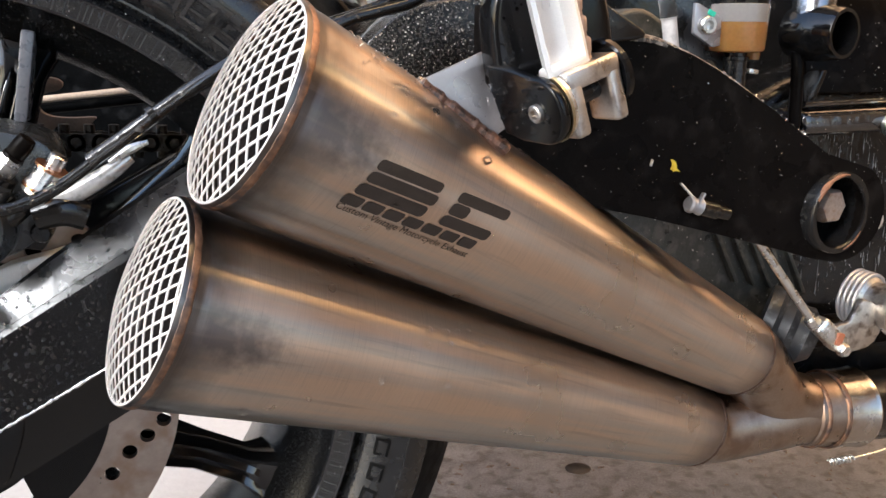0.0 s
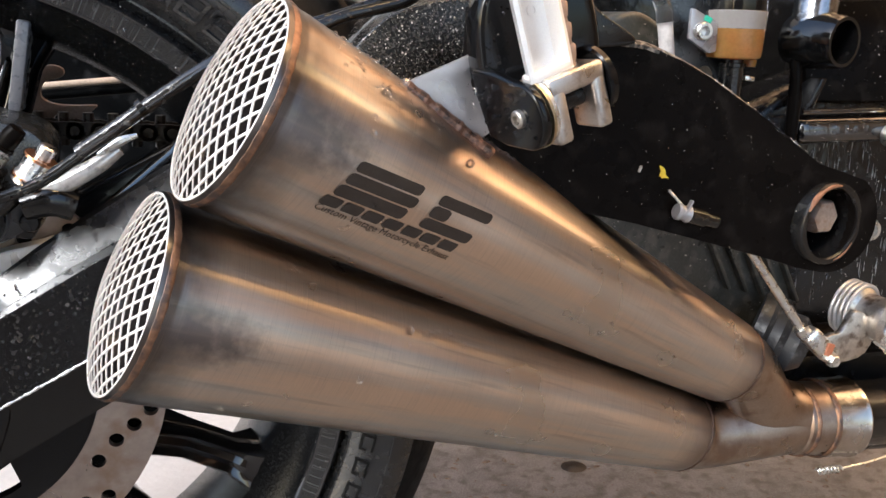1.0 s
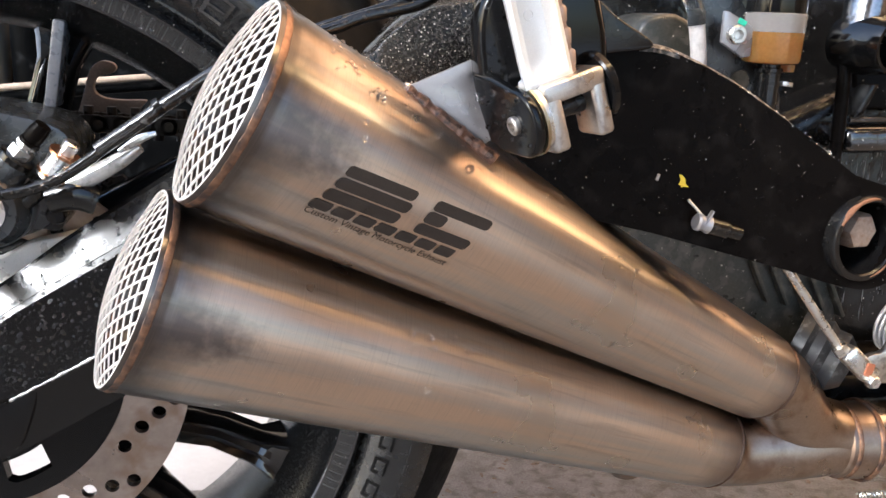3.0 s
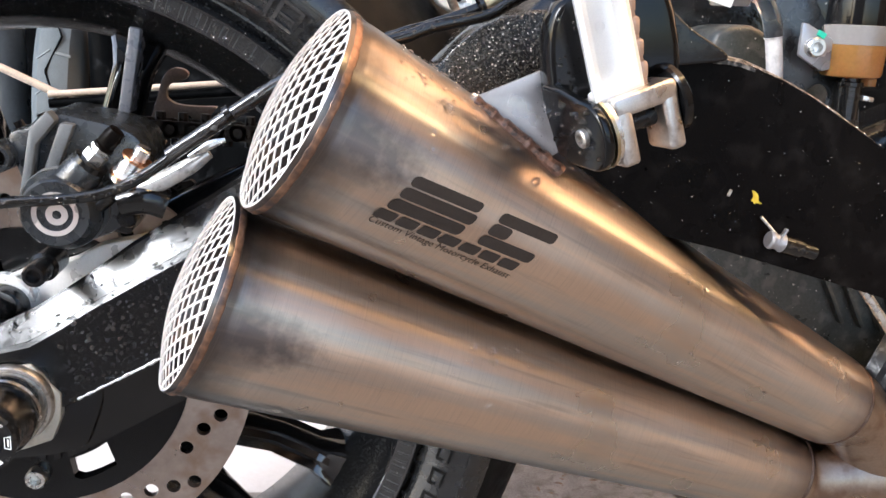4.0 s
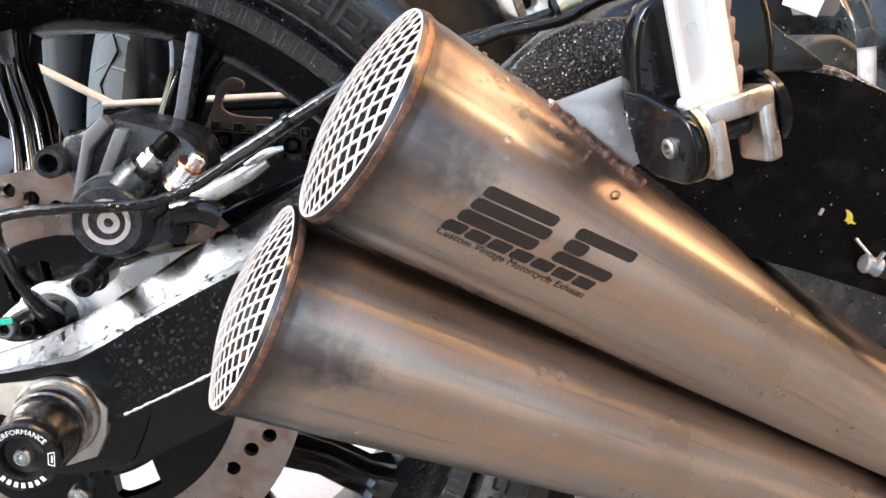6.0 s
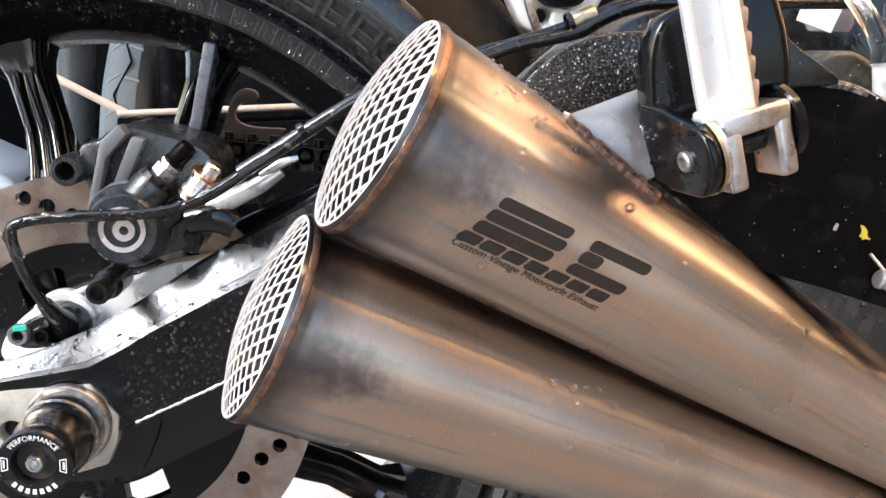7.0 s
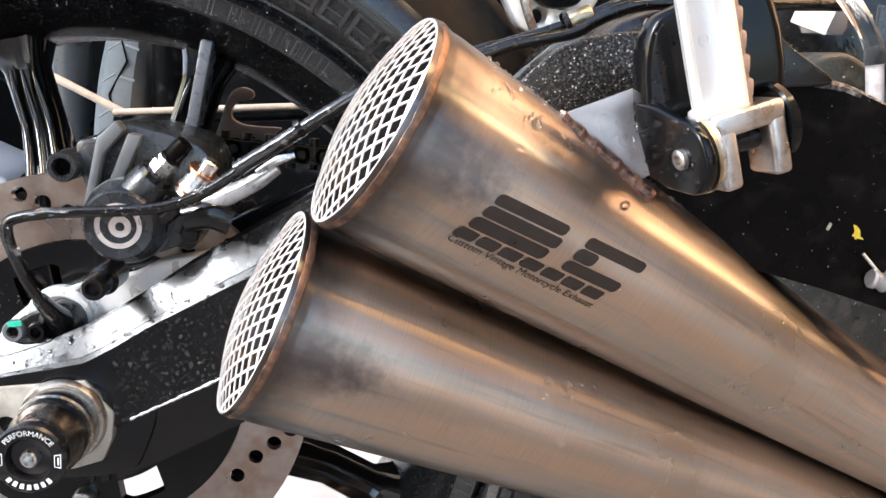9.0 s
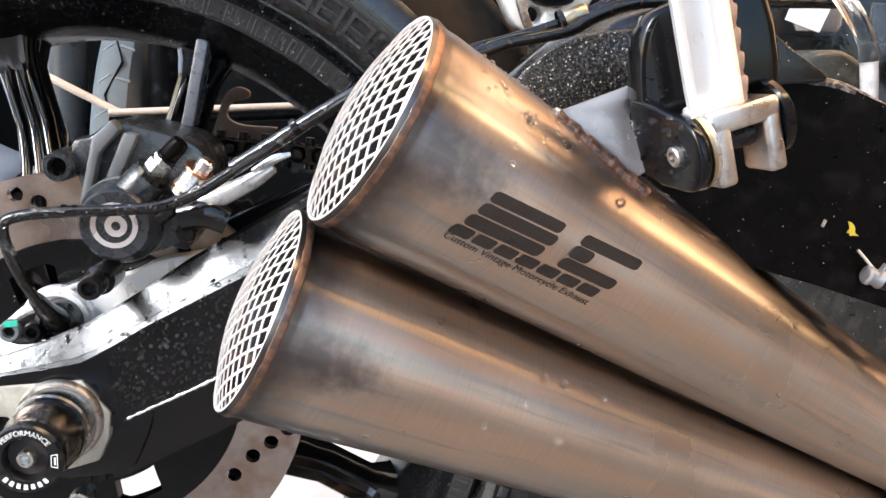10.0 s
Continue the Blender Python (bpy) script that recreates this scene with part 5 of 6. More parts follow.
part("bolt", screw(0.0050, 0.0045, outwards(0.4085, -0.060, 0.5125)), ZINC, reservoir, "silver socket bolt")
part("paint_mark", block((0.005, 0.0006, 0.003), pose(0.4120, -0.0603, 0.5190, 0, 25, 0), 0.0002, 1), GREEN, reservoir, "green paint mark")
res_bracket = thing("reservoir_bracket", (0.42, -0.045, 0.5), "dull grey bracket plate behind the reservoir", "bracket")
part("plate", plate([(0.392, 0.545), (0.410, 0.545), (0.425, 0.520), (0.445, 0.505), (0.450, 0.470), (0.425, 0.462), (0.395, 0.480)], -0.046, -0.042, 0.001, holes=[(0.4235, 0.4865, 0.0068)]), GREY_CAST, res_bracket)
res_hose = thing("fluid_hose", (0.44, -0.055, 0.46), "black rubber fluid hose below the reservoir", "hose")
part("hose", tube([(0.434, -0.055, 0.480), (0.437, -0.050, 0.455), (0.450, -0.035, 0.430), (0.470, -0.02, 0.41)], 0.0062, 16), HOSE, res_hose)
part("clamp", lathe([(0.0066, 0), (0.0074, 0), (0.0074, 0.0012), (0.0066, 0.0012)], 24, Matrix.Translation((0.434, -0.055, 0.4868)), closed=True), BLACK_SATIN, res_hose, "thin black hose clamp")
part("clamp_tab", block((0.0065, 0.003, 0.0026), pose(0.4440, -0.058, 0.4872, 0, 6, 0), 0.0006), ZINC, res_hose, "bright clamp tab")
pale_tube = thing("vent_tube", (0.392, -0.05, 0.5), "clear plastic vent tube ending in a white sleeve", "tube")
part("sleeve", tube([(0.3915, -0.05, 0.5165), (0.3945, -0.05, 0.4990), (0.396, -0.048, 0.486)], 0.0043, 16), MILKY, pale_tube, "white sleeve")
part("tube", tube([(0.3915, -0.05, 0.5160), (0.3890, -0.05, 0.526), (0.382, -0.045, 0.540), (0.372, -0.03, 0.56)], 0.0048, 16), SLEEVE, pale_tube, "clear plastic tube")

# ---- engine side ----
engine = thing("engine", (0.6, 0.1, 0.25), "wet black engine block with cast ribs and bolts", "engine")
part("crankcase", plate(smooth_outline([(0.40, 0.30), (0.43, 0.42), (0.50, 0.47), (0.62, 0.50), (0.95, 0.52), (1.0, 0.30), (0.9, 0.20), (0.6, 0.20), (0.46, 0.23)], 4), 0.0, 0.30, 0.012, segs=3), ENGINE, engine)
part("upper_case", plate(smooth_outline([(0.33, 0.44), (0.34, 0.55), (0.45, 0.58), (0.95, 0.60), (0.98, 0.48), (0.62, 0.46), (0.48, 0.44)], 4), 0.04, 0.30, 0.012, segs=3), ENGINE, engine)
part("sump", plate(smooth_outline([(0.372, 0.30), (0.375, 0.425), (0.43, 0.437), (0.50, 0.405), (0.535, 0.33), (0.50, 0.25)], 4), -0.012, 0.05, 0.006, segs=3), DIRTY, engine, "dirty grey-green lower casting")
part("rear_case", plate(smooth_outline([(0.26, 0.40), (0.28, 0.52), (0.36, 0.545), (0.46, 0.50), (0.46, 0.36), (0.36, 0.34)], 4), 0.06, 0.26, 0.012, segs=3), ENGINE, engine)
for i in range(5):
    x = 0.452 + 0.014 * i
    part("rib", block((0.0028, 0.010, 0.046), pose(x + 0.016, -0.012, 0.367 - 0.003 * i, 0, -28, 0), 0.001), DIRTY, engine, "cast cooling rib")
part("ledge", block((0.255, 0.036, 0.0165), pose(0.631, -0.016, 0.4560, 0, -1.5, 0), 0.0068, 5), WET_CASE, engine, "glossy black ledge of the casing")
part("ledge_lip", tube([(0.5045, -0.0325, 0.4655), (0.56, -0.0330, 0.4672), (0.64, -0.0330, 0.4690), (0.75, -0.033, 0.4720)], 0.0017, 10), WET_CASE, engine, "thin glossy lip")
part("panel", block((0.24, 0.006, 0.074), pose(0.640, -0.004, 0.5055, -16, 0, 0), 0.002), BLACK_MATT, engine, "leaning black cover panel")
part("web", plate([(0.5125, 0.4660), (0.5180, 0.4660), (0.5260, 0.4860), (0.5215, 0.4860)], -0.026, -0.006, 0.0008), BLACK_SATIN, engine, "thin cast web")
part("drain_hose", tube([(0.4990, -0.026, 0.505), (0.4985, -0.030, 0.488), (0.4992, -0.031, 0.462), (0.5005, -0.030, 0.430)], 0.0040, 14), BLACK_MATT, engine, "thin vertical drain hose")
for x, y, z, r in ((0.5735, -0.042, 0.4510, 0.0075), (0.591, -0.012, 0.3820, 0.0080)):
    part("bolt", screw(r, 0.011, outwards(x, y + 0.008, z)), ZINC, engine, "zinc-plated flange bolt")
part("side_casting", plate(smooth_outline([(0.374, 0.517), (0.387, 0.522), (0.400, 0.520), (0.426, 0.5035), (0.448, 0.492), (0.455, 0.471), (0.423, 0.478), (0.376, 0.502)], 3), -0.020, 0.03, 0.004, segs=3), DIRTY, engine, "dirty grey casting behind the plate")
stub = thing("breather_stub", (0.5, -0.03, 0.51), "black shiny pipe stub with an open end", "pipe stub")
st = frame_of((0.5050, -0.018, 0.5095), (0.24, -0.95, -0.02))
part("stub", lathe([(0.0118, -0.004), (0.0150, -0.002), (0.0172, 0.006), (0.0176, 0.016), (0.0168, 0.024), (0.0160, 0.0275), (0.0158, 0.031), (0.0148, 0.034), (0.0128, 0.034), (0.0118, 0.030), (0.0116, 0.0)], 40, st), GLOSS, stub)
part("riser", tube([(0.5060, -0.030, 0.512), (0.5105, -0.026, 0.535), (0.520, -0.02, 0.57)], 0.0130, 24), RISER, stub, "dull metal riser")
part("plug", lathe([(0, 0.001), (0.0118, 0.001), (0.0118, 0.003), (0, 0.003)], 32, st), SOOT, stub, "dark inside of the stub")

ribbed = thing("ribbed_hose", (0.56, -0.02, 0.54), "dark brown ribbed hose over the engine", "hose")
part("hose", tube([(0.528, -0.018, 0.5395), (0.56, -0.02, 0.5415), (0.62, -0.02, 0.546)], 0.0052, 16), BLACK_SATIN, ribbed)
for i in range(22):
    part("rib", weld_ring(0.0056, 0.0, 0.0009, 28, 60 + i), BRASS_DULL, ribbed, m=frame_of((0.530 + 0.0034 * i, -0.0183, 0.5396 + 0.00022 * i), (1.0, -0.03, 0.065)))

# ---- gear linkage below the plate ----
linkage = thing("shift_linkage", (0.48, -0.075, 0.35), "thin steel shift rod with a ball joint", "linkage")
part("rod", tube([(0.4150, -0.0703, 0.4300), (0.4900, -0.0755, 0.3380)], 0.0026, 14, smooth=False), ZINC, linkage, "steel rod")
part("lock_nut", lathe([(0, 0), (0.0046, 0), (0.0046, 0.006), (0, 0.006)], 6, frame_of((0.4890, -0.0755, 0.3395), (0.05, -0.0035, -0.0615))), ZINC, linkage, "hexagon lock nut")
part("joint", block((0.026, 0.011, 0.0115), pose(0.5035, -0.0765, 0.3280, 0, 41, 0), 0.0028, 3), ZINC, linkage, "bright clevis joint")
part("joint_pin", lathe([(0, 0), (0.0044, 0), (0.0044, 0.004), (0.0034, 0.0055), (0, 0.0055)], 6, outwards(0.5095, -0.081, 0.3195)), ZINC, linkage, "silver pin head")
part("joint_mark", block((0.0052, 0.0012, 0.0080), pose(0.5070, -0.0823, 0.3262, 0, 15, 0), 0.0003, 1), RED, linkage, "orange-red joint face")
pivot = thing("lever_pivot", (0.545, -0.06, 0.337), "bright cast lever pivot with coil spring", "pivot")
pv = frame_of((0.5490, -0.045, 0.3405), (0.25, -0.95, -0.08))
part("hub", lathe([(0, 0), (0.0160, 0), (0.0160, 0.012), (0.0135, 0.014), (0.0135, 0.024), (0.0148, 0.026), (0.0148, 0.032), (0.0100, 0.034), (0.0096, 0.030), (0, 0.030)], 48, pv), ALU_DULL, pivot)
for i in range(4):
    part("spring_coil", weld_ring(0.0172, 0.001 + 0.0034 * i, 0.0014, 64, 40 + i), BLUE_GREY, pivot, m=pv)
part("arm", plate(smooth_outline([(0.505, 0.324), (0.516, 0.331), (0.524, 0.333), (0.533, 0.346), (0.550, 0.335), (0.545, 0.317), (0.528, 0.312), (0.512, 0.315)], 3), -0.072, -0.067, 0.0012), ALU_DULL, pivot, "flat bright lever arm")
part("arm", tube([(0.552, -0.072, 0.331), (0.566, -0.075, 0.318), (0.590, -0.078, 0.296)], [0.007, 0.006, 0.006], 16), ALU, pivot, "bright lever arm")
boot = thing("rubber_boot", (0.49, -0.04, 0.325), "worn black rubber boot", "boot")
part("boot", lathe([(0, 0.0), (0.0200, 0.0), (0.0210, 0.006), (0.0175, 0.009), (0.0190, 0.014), (0.0160, 0.018), (0.0165, 0.024), (0.0110, 0.030), (0, 0.031)], 40, frame_of((0.4960, -0.022, 0.3220), (0.72, -0.62, -0.30)) @ Matrix.Scale(1.22, 4)), RUBBER_DUSTY, boot)

# ---- far side of the wheel ----
sprocket = thing("rear_sprocket", (0, 0.16, 0.315), "dark oily steel rear sprocket with cut-outs", "sprocket")
bm = bmesh.new()
edges = []
loops = [[((0.098 + (0.005 if i % 4 in (0, 1) else 0)) * math.cos(2 * math.pi * i / 172), 0.315 + (0.098 + (0.005 if i % 4 in (0, 1) else 0)) * math.sin(2 * math.pi * i / 172)) for i in range(172)], disc_outline(0.045, 48)]
for i in range(6):
    a0 = radians(60 * i + 22)
    loop = [(0.090 * math.cos(a0 + radians(t)), 0.315 + 0.090 * math.sin(a0 + radians(t))) for t in range(0, 39, 4)]
    loop += [(0.066 * math.cos(a0 + radians(t)), 0.315 + 0.066 * math.sin(a0 + radians(t))) for t in range(34, 3, -6)]
    loops.append(loop)
for l in loops:
    vs = [bm.verts.new((x, 0.157, z)) for x, z in l]
    edges += [bm.edges.new((vs[i - 1], vs[i])) for i in range(len(vs))]
faces = [g for g in bmesh.ops.triangle_fill(bm, use_beauty=True, use_dissolve=False, edges=edges)["geom"] if isinstance(g, bmesh.types.BMFace)]
ext = bmesh.ops.extrude_face_region(bm, geom=faces)
bmesh.ops.translate(bm, vec=(0, 0.006, 0), verts=[v for v in ext["geom"] if isinstance(v, bmesh.types.BMVert)])
part("toothed_plate", bm, CHAIN, sprocket, smooth=25)
drive_chain = thing("drive_chain", (0.1, 0.16, 0.42), "oily brown drive chain round the sprocket", "chain")


def chain_link():
    o = [(0.0062 * math.cos(radians(a)) + (0.0079 if abs(a) < 91 else -0.0079), 0.0062 * math.sin(radians(a))) for a in list(range(-90, 91, 30)) + list(range(91, 270, 30))]
    b = plate(o, -0.0095, -0.0075, 0.0)
    plate(o, 0.0075, 0.0095, 0.0, bm=b)
    for x in (-0.0079, 0.0079):
        lathe([(0.0001, -0.0115), (0.0036, -0.0115), (0.0036, 0.011), (0.0001, 0.011)], 10, Matrix.Translation((x, 0, 0)) @ Y_OUT, b)
    return b


link_mesh = mesh_of("chain_link", chain_link(), CHAIN)
path = [(0.1215 * math.cos(radians(a)), 0.315 + 0.1215 * math.sin(radians(a))) for a in np.arange(200, 78, -7.43)]
tip = path[-1]
path += [(tip[0] + 0.0158 * k * math.cos(radians(-2.0)), tip[1] + 0.0158 * k * math.sin(radians(-2.0))) for k in range(1, 26)]
for (x0, z0), (x1, z1) in zip(path, path[1:]):
    ob = new("chain_link", link_mesh)
    ob.parent = drive_chain
    ob.matrix_parent_inverse = drive_chain.matrix_basis.inverted()
    ob.matrix_basis = pose((x0 + x1) / 2, 0.160, (z0 + z1) / 2, 0, -math.degrees(math.atan2(z1 - z0, x1 - x0)), 0)

peg_plate = thing("far_bracket", (0.053, 0.2, 0.455), "tan cut-out bracket behind the wheel", "bracket")
part("hook_plate", plate(smooth_outline([(0.057, 0.4684), (0.0554, 0.4725), (0.0479, 0.4743), (0.0416, 0.4711), (0.0372, 0.4636), (0.0341, 0.4526), (0.0302, 0.4403), (0.0287, 0.4348), (0.0325, 0.4266), (0.038, 0.4236), (0.0504, 0.4245), (0.0627, 0.4218), (0.0684, 0.4273), (0.0678, 0.4321), (0.0743, 0.4417), (0.0772, 0.4458), (0.0621, 0.4458), (0.0484, 0.4471), (0.0409, 0.4519), (0.0416, 0.4595), (0.0461, 0.4636), (0.0531, 0.465)], 3), 0.197, 0.205, 0.0012, holes=[(0.0535, 0.4348, 0.0056)]), TAN_DARK, peg_plate, "tan cast plate curling into a hook")
part("stem", plate([(0.036, 0.30), (0.046, 0.30), (0.050, 0.44), (0.042, 0.44)], 0.2055, 0.211, 0.001), BLACK, peg_plate, "black stem of the bracket")
stand = thing("paddock_stand", (-0.3, 0.3, 0.0), "tan painted stand of thin rods behind the wheel", "stand")
part("rod", tube([(-0.30, 0.32, 0.545), (0.02, 0.30, 0.402)], 0.0034, 12, smooth=False), RUST, stand)
part("under_rod", tube([(-0.075, 0.302, 0.4335), (0.20, 0.302, 0.4600)], 0.0042, 12, smooth=False), BACK_SHADE, stand, "dark rod below the tan one")
part("rod", tube([(-0.075, 0.30, 0.4415), (0.20, 0.30, 0.468)], 0.0031, 12, smooth=False), RUST, stand)
part("leg", tube([(-0.299, 0.32, 0.548), (-0.36, 0.35, 0.0)], 0.0050, 12, smooth=False), RUST, stand)

# shade on this motorcycle comes from its near-black colour
back_bike = thing("parked_motorcycle", (0.1, 1.0, 0.0), "wet motorcycle parked behind the wheel, its colour darkened for the shade", "motorcycle")
prof = [(0.22, -0.030), (0.235, -0.036), (0.262, -0.038), (0.285, -0.034), (0.300, -0.022), (0.306, 0.0)]
FAR = (-0.252, 1.2, 0.306)
far_wheel = part("wheel", lathe([(0.05, -0.02), (0.2, -0.02), (0.225, -0.030), (0.225, 0.030), (0.2, 0.02), (0.05, 0.02)], 64, pose(*FAR, 0, 90, 0)), BACK_SHADE, back_bike, "black front wheel")
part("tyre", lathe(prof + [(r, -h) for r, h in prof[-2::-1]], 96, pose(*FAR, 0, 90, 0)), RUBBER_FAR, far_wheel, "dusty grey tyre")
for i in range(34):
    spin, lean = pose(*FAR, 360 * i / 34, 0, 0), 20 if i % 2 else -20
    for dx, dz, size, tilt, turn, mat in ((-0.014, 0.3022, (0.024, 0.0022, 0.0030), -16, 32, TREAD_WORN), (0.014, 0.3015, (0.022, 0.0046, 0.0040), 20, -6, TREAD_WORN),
                                          (0.001, 0.3044, (0.0026, 0.060, 0.0040), 0, lean, BACK_SHADE)):
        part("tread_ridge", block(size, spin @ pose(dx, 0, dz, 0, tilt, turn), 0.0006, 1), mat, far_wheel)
part("fork_leg", tube([(-0.175, 0.95, 0.24), (-0.175, 0.95, 0.88)], 0.030, 24, smooth=False), BACK_SHADE, back_bike, "dark fork leg")
part("fairing", plate(smooth_outline([(-0.62, 0.42), (-0.58, 0.75), (-0.2, 0.92), (0.5, 0.95), (1.3, 0.85), (1.4, 0.35), (0.9, 0.14), (0.35, 0.14), (0.05, 0.25), (-0.25, 0.36)], 4), 1.30, 1.62, 0.03), BACK_SHADE, back_bike, "dark body panel")
part("engine_block", plate(smooth_outline([(-0.16, 0.16), (-0.12, 0.44), (0.2, 0.52), (0.9, 0.55), (0.95, 0.14), (0.3, 0.08)], 4), 0.97, 1.27, 0.02), BACK_SHADE, back_bike, "dark engine of the parked motorcycle")
part("leg", tube([(-0.5, 1.45, 0.5), (-0.55, 1.45, 0.0)], 0.03, 16, smooth=False), BACK_SHADE, back_bike)
part("leg", tube([(0.6, 1.45, 0.3), (0.6, 1.45, 0.0)], 0.05, 16, smooth=False), BACK_SHADE, back_bike)
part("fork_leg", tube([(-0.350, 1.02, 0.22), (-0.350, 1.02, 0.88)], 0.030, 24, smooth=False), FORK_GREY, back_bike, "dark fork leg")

tub = thing("plastic_tub", (-0.65, 1.2, 0.0), "pale blue-grey moulded plastic tub on the ground", "tub")
part("shell", plate(smooth_outline([(-0.86, 0.0), (-0.88, 0.30), (-0.70, 0.305), (-0.58, 0.268), (-0.50, 0.225), (-0.48, 0.12), (-0.49, 0.0)], 4), 1.14, 1.38, 0.012, segs=3), BLUE_PALE, tub)

# ---- raised moulding on the tyre's side ----
def tyre_side(r):
    return float(np.interp(r, [p[0] for p in half], [p[1] for p in half]))


def sidewall_bar(r0, r1, a0, a1, lift=0.0013):
    """A raised bar on the sidewall between two radii and two angles."""
    bm = bmesh.new()
    g = []
    for k in range(4):
        a = radians(a0 + (a1 - a0) * k / 3)
        row = []
        for r, up in ((r0, -0.0006), (r0 + 0.0003, lift), (r1 - 0.0003, lift), (r1, -0.0006)):
            row.append(bm.verts.new((r * math.cos(a), tyre_side(r) - up, 0.315 + r * math.sin(a))))
        g.append(row)
    for x, y in zip(g, g[1:]):
        for j in range(3):
            bm.faces.new((x[j], x[j + 1], y[j + 1], y[j]))
    bm.faces.new(g[0])
    bm.faces.new(g[-1])
    return bm


def sidewall_ring(r0):
    y = tyre_side(r0)
    return wheel_lathe([(r0 - 0.0012, tyre_side(r0 - 0.0012) + 0.0006), (r0 - 0.0006, y - 0.0009), (r0 + 0.0006, y - 0.0009), (r0 + 0.0012, tyre_side(r0 + 0.0012) + 0.0006)], 160)


for mid in (43.0, 47.0, 51.0, 55.0, 59.0, 63.0, 67.0):
    for r0, r1, a0, a1 in ((0.2380, 0.2402, -1.45, 1.45), (0.2437, 0.2456, -1.1, 1.1), (0.2498, 0.2520, -1.45, 1.45), (0.2380, 0.2520, 1.15, 1.65), (0.2380, 0.2520, -1.65, -1.15)):
        part("moulded_bar", sidewall_bar(r0, r1, mid + a0, mid + a1), RAISED, tyre)
for mid in (-9.0, -13.0, -17.0, -21.0, -25.0):
    for r0, r1, a0, a1 in ((0.2370, 0.2385, -1.2, 1.2), (0.2440, 0.2455, -1.2, 1.2), (0.2370, 0.2455, 0.9, 1.3), (0.2370, 0.2410, -1.3, -0.9)):
        part("moulded_bar", sidewall_bar(r0, r1, mid + a0, mid + a1), TREAD, tyre)
for r0 in (0.2312, 0.2565):
    part("moulded_ring", sidewall_ring(r0), RUBBER, tyre)

# ---- shock linkage behind the cables ----
shock = thing("shock_linkage", (0.24, 0.04, 0.53), "pale cast shock linkage with dark holes behind the cables", "linkage")
part("casting", plate(smooth_outline([(0.206, 0.560), (0.2171, 0.5395), (0.2265, 0.5255), (0.2400, 0.5215), (0.2520, 0.5245), (0.2640, 0.5335), (0.2700, 0.560)], 4), 0.026, 0.046, 0.004, holes=[(0.2370, 0.5325, 0.0044)], segs=3), PALE_CAST, shock)
part("bolt", screw(0.0042, 0.005, outwards(0.2480, 0.026, 0.5400)), BLACK_SATIN, shock, "black socket bolt")
part("cover", plate(smooth_outline([(0.2290, 0.548), (0.2330, 0.5395), (0.2430, 0.5360), (0.2560, 0.5390), (0.2590, 0.548), (0.244, 0.556)], 4), 0.018, 0.026, 0.002), BLACK, shock, "black cover plate")
part("tie_rod", tube([(0.222, 0.020, 0.556), (0.229, 0.020, 0.5340), (0.236, 0.022, 0.5200)], 0.0026, 12), ALU_DULL, shock, "thin dull rod")

# ---- small things above the frame plate ----
tag = thing("paper_tag", (0.38, 0.0, 0.54), "blank white paper tag hanging over the plate", "tag")
part("sheet", plate([(0.3690, 0.5370), (0.3890, 0.5315), (0.3960, 0.5520), (0.3745, 0.5560)], 0.0, 0.0006, 0.0), WHITE_PRINT, tag)
bottle = thing("overflow_cup", (0.40, 0.012, 0.54), "milky plastic cup behind the tag", "cup")
part("cup", lathe([(0, 0.525), (0.011, 0.525), (0.013, 0.529), (0.0135, 0.56), (0, 0.56)], 32, Matrix.Translation((0.398, 0.022, 0.008))), CUP, bottle)
ferrule = thing("cable_ferrule", (0.24, -0.055, 0.53), "brass-coloured ferrule on a black cable", "ferrule")
part("ferrule", lathe([(0.0030, 0), (0.0046, 0.0), (0.0050, 0.001), (0.0050, 0.011), (0.0044, 0.012), (0.0030, 0.012)], 24, frame_of((0.2370, -0.0545, 0.5256), (0.91, 0.0, 0.41))), BRASS, ferrule)
part("end_ring", lathe([(0.0052, 0), (0.0058, 0.0005), (0.0058, 0.0025), (0.0052, 0.003)], 24, frame_of((0.2350, -0.0545, 0.5247), (0.91, 0.0, 0.41)), closed=True), HOSE, ferrule)
second_cable = thing("control_cable", (0.24, -0.053, 0.53), "black control cable with a brass ferrule", "cable")
part("wire", tube([(0.17, -0.048, 0.5010), (0.1962, -0.054, 0.5108), (0.2080, -0.054, 0.5145), (0.2235, -0.054, 0.5200), (0.2364, -0.054, 0.5252), (0.2497, -0.054, 0.5312), (0.2620, -0.053, 0.5370), (0.29, -0.045, 0.5460), (0.33, -0.03, 0.56)], 0.0024, 12), HOSE, second_cable)


# ---- etched marks on the upper cone ----
def wrapped(bm, h0, arc0, climb=0.085, sink=0.00025):
    """Bend flat print (metres along and up) on to the upper cone; its foot line climbs a little along the cone."""
    length = (UPPER[1] - UPPER[0]).length
    for v in bm.verts:
        h = h0 + v.co.x
        r = CONE_R + (CONE_END - CONE_R) * h / length
        v.co = on_cone(UPPER, h, (arc0 + climb * v.co.x + v.co.y) / r, sink)[0]
    return bm


def slant_bar(w, h, slant=0.25, n=14, corner=0.0):
    """A slanted bar of print with rounded ends."""
    bm, ny = bmesh.new(), 8
    grid = []
    for j in range(ny + 1):
        y = h * j / ny
        inset = corner * (1 - math.sqrt(max(0.0, 1 - abs(2 * j / ny - 1) ** 3)))
        grid.append([bm.verts.new((inset + (w - 2 * inset) * i / n + slant * y, y, 0)) for i in range(n + 1)])
    for a, b in zip(grid, grid[1:]):
        for i in range(n):
            bm.faces.new((a[i], a[i + 1], b[i + 1], b[i]))
    return bm


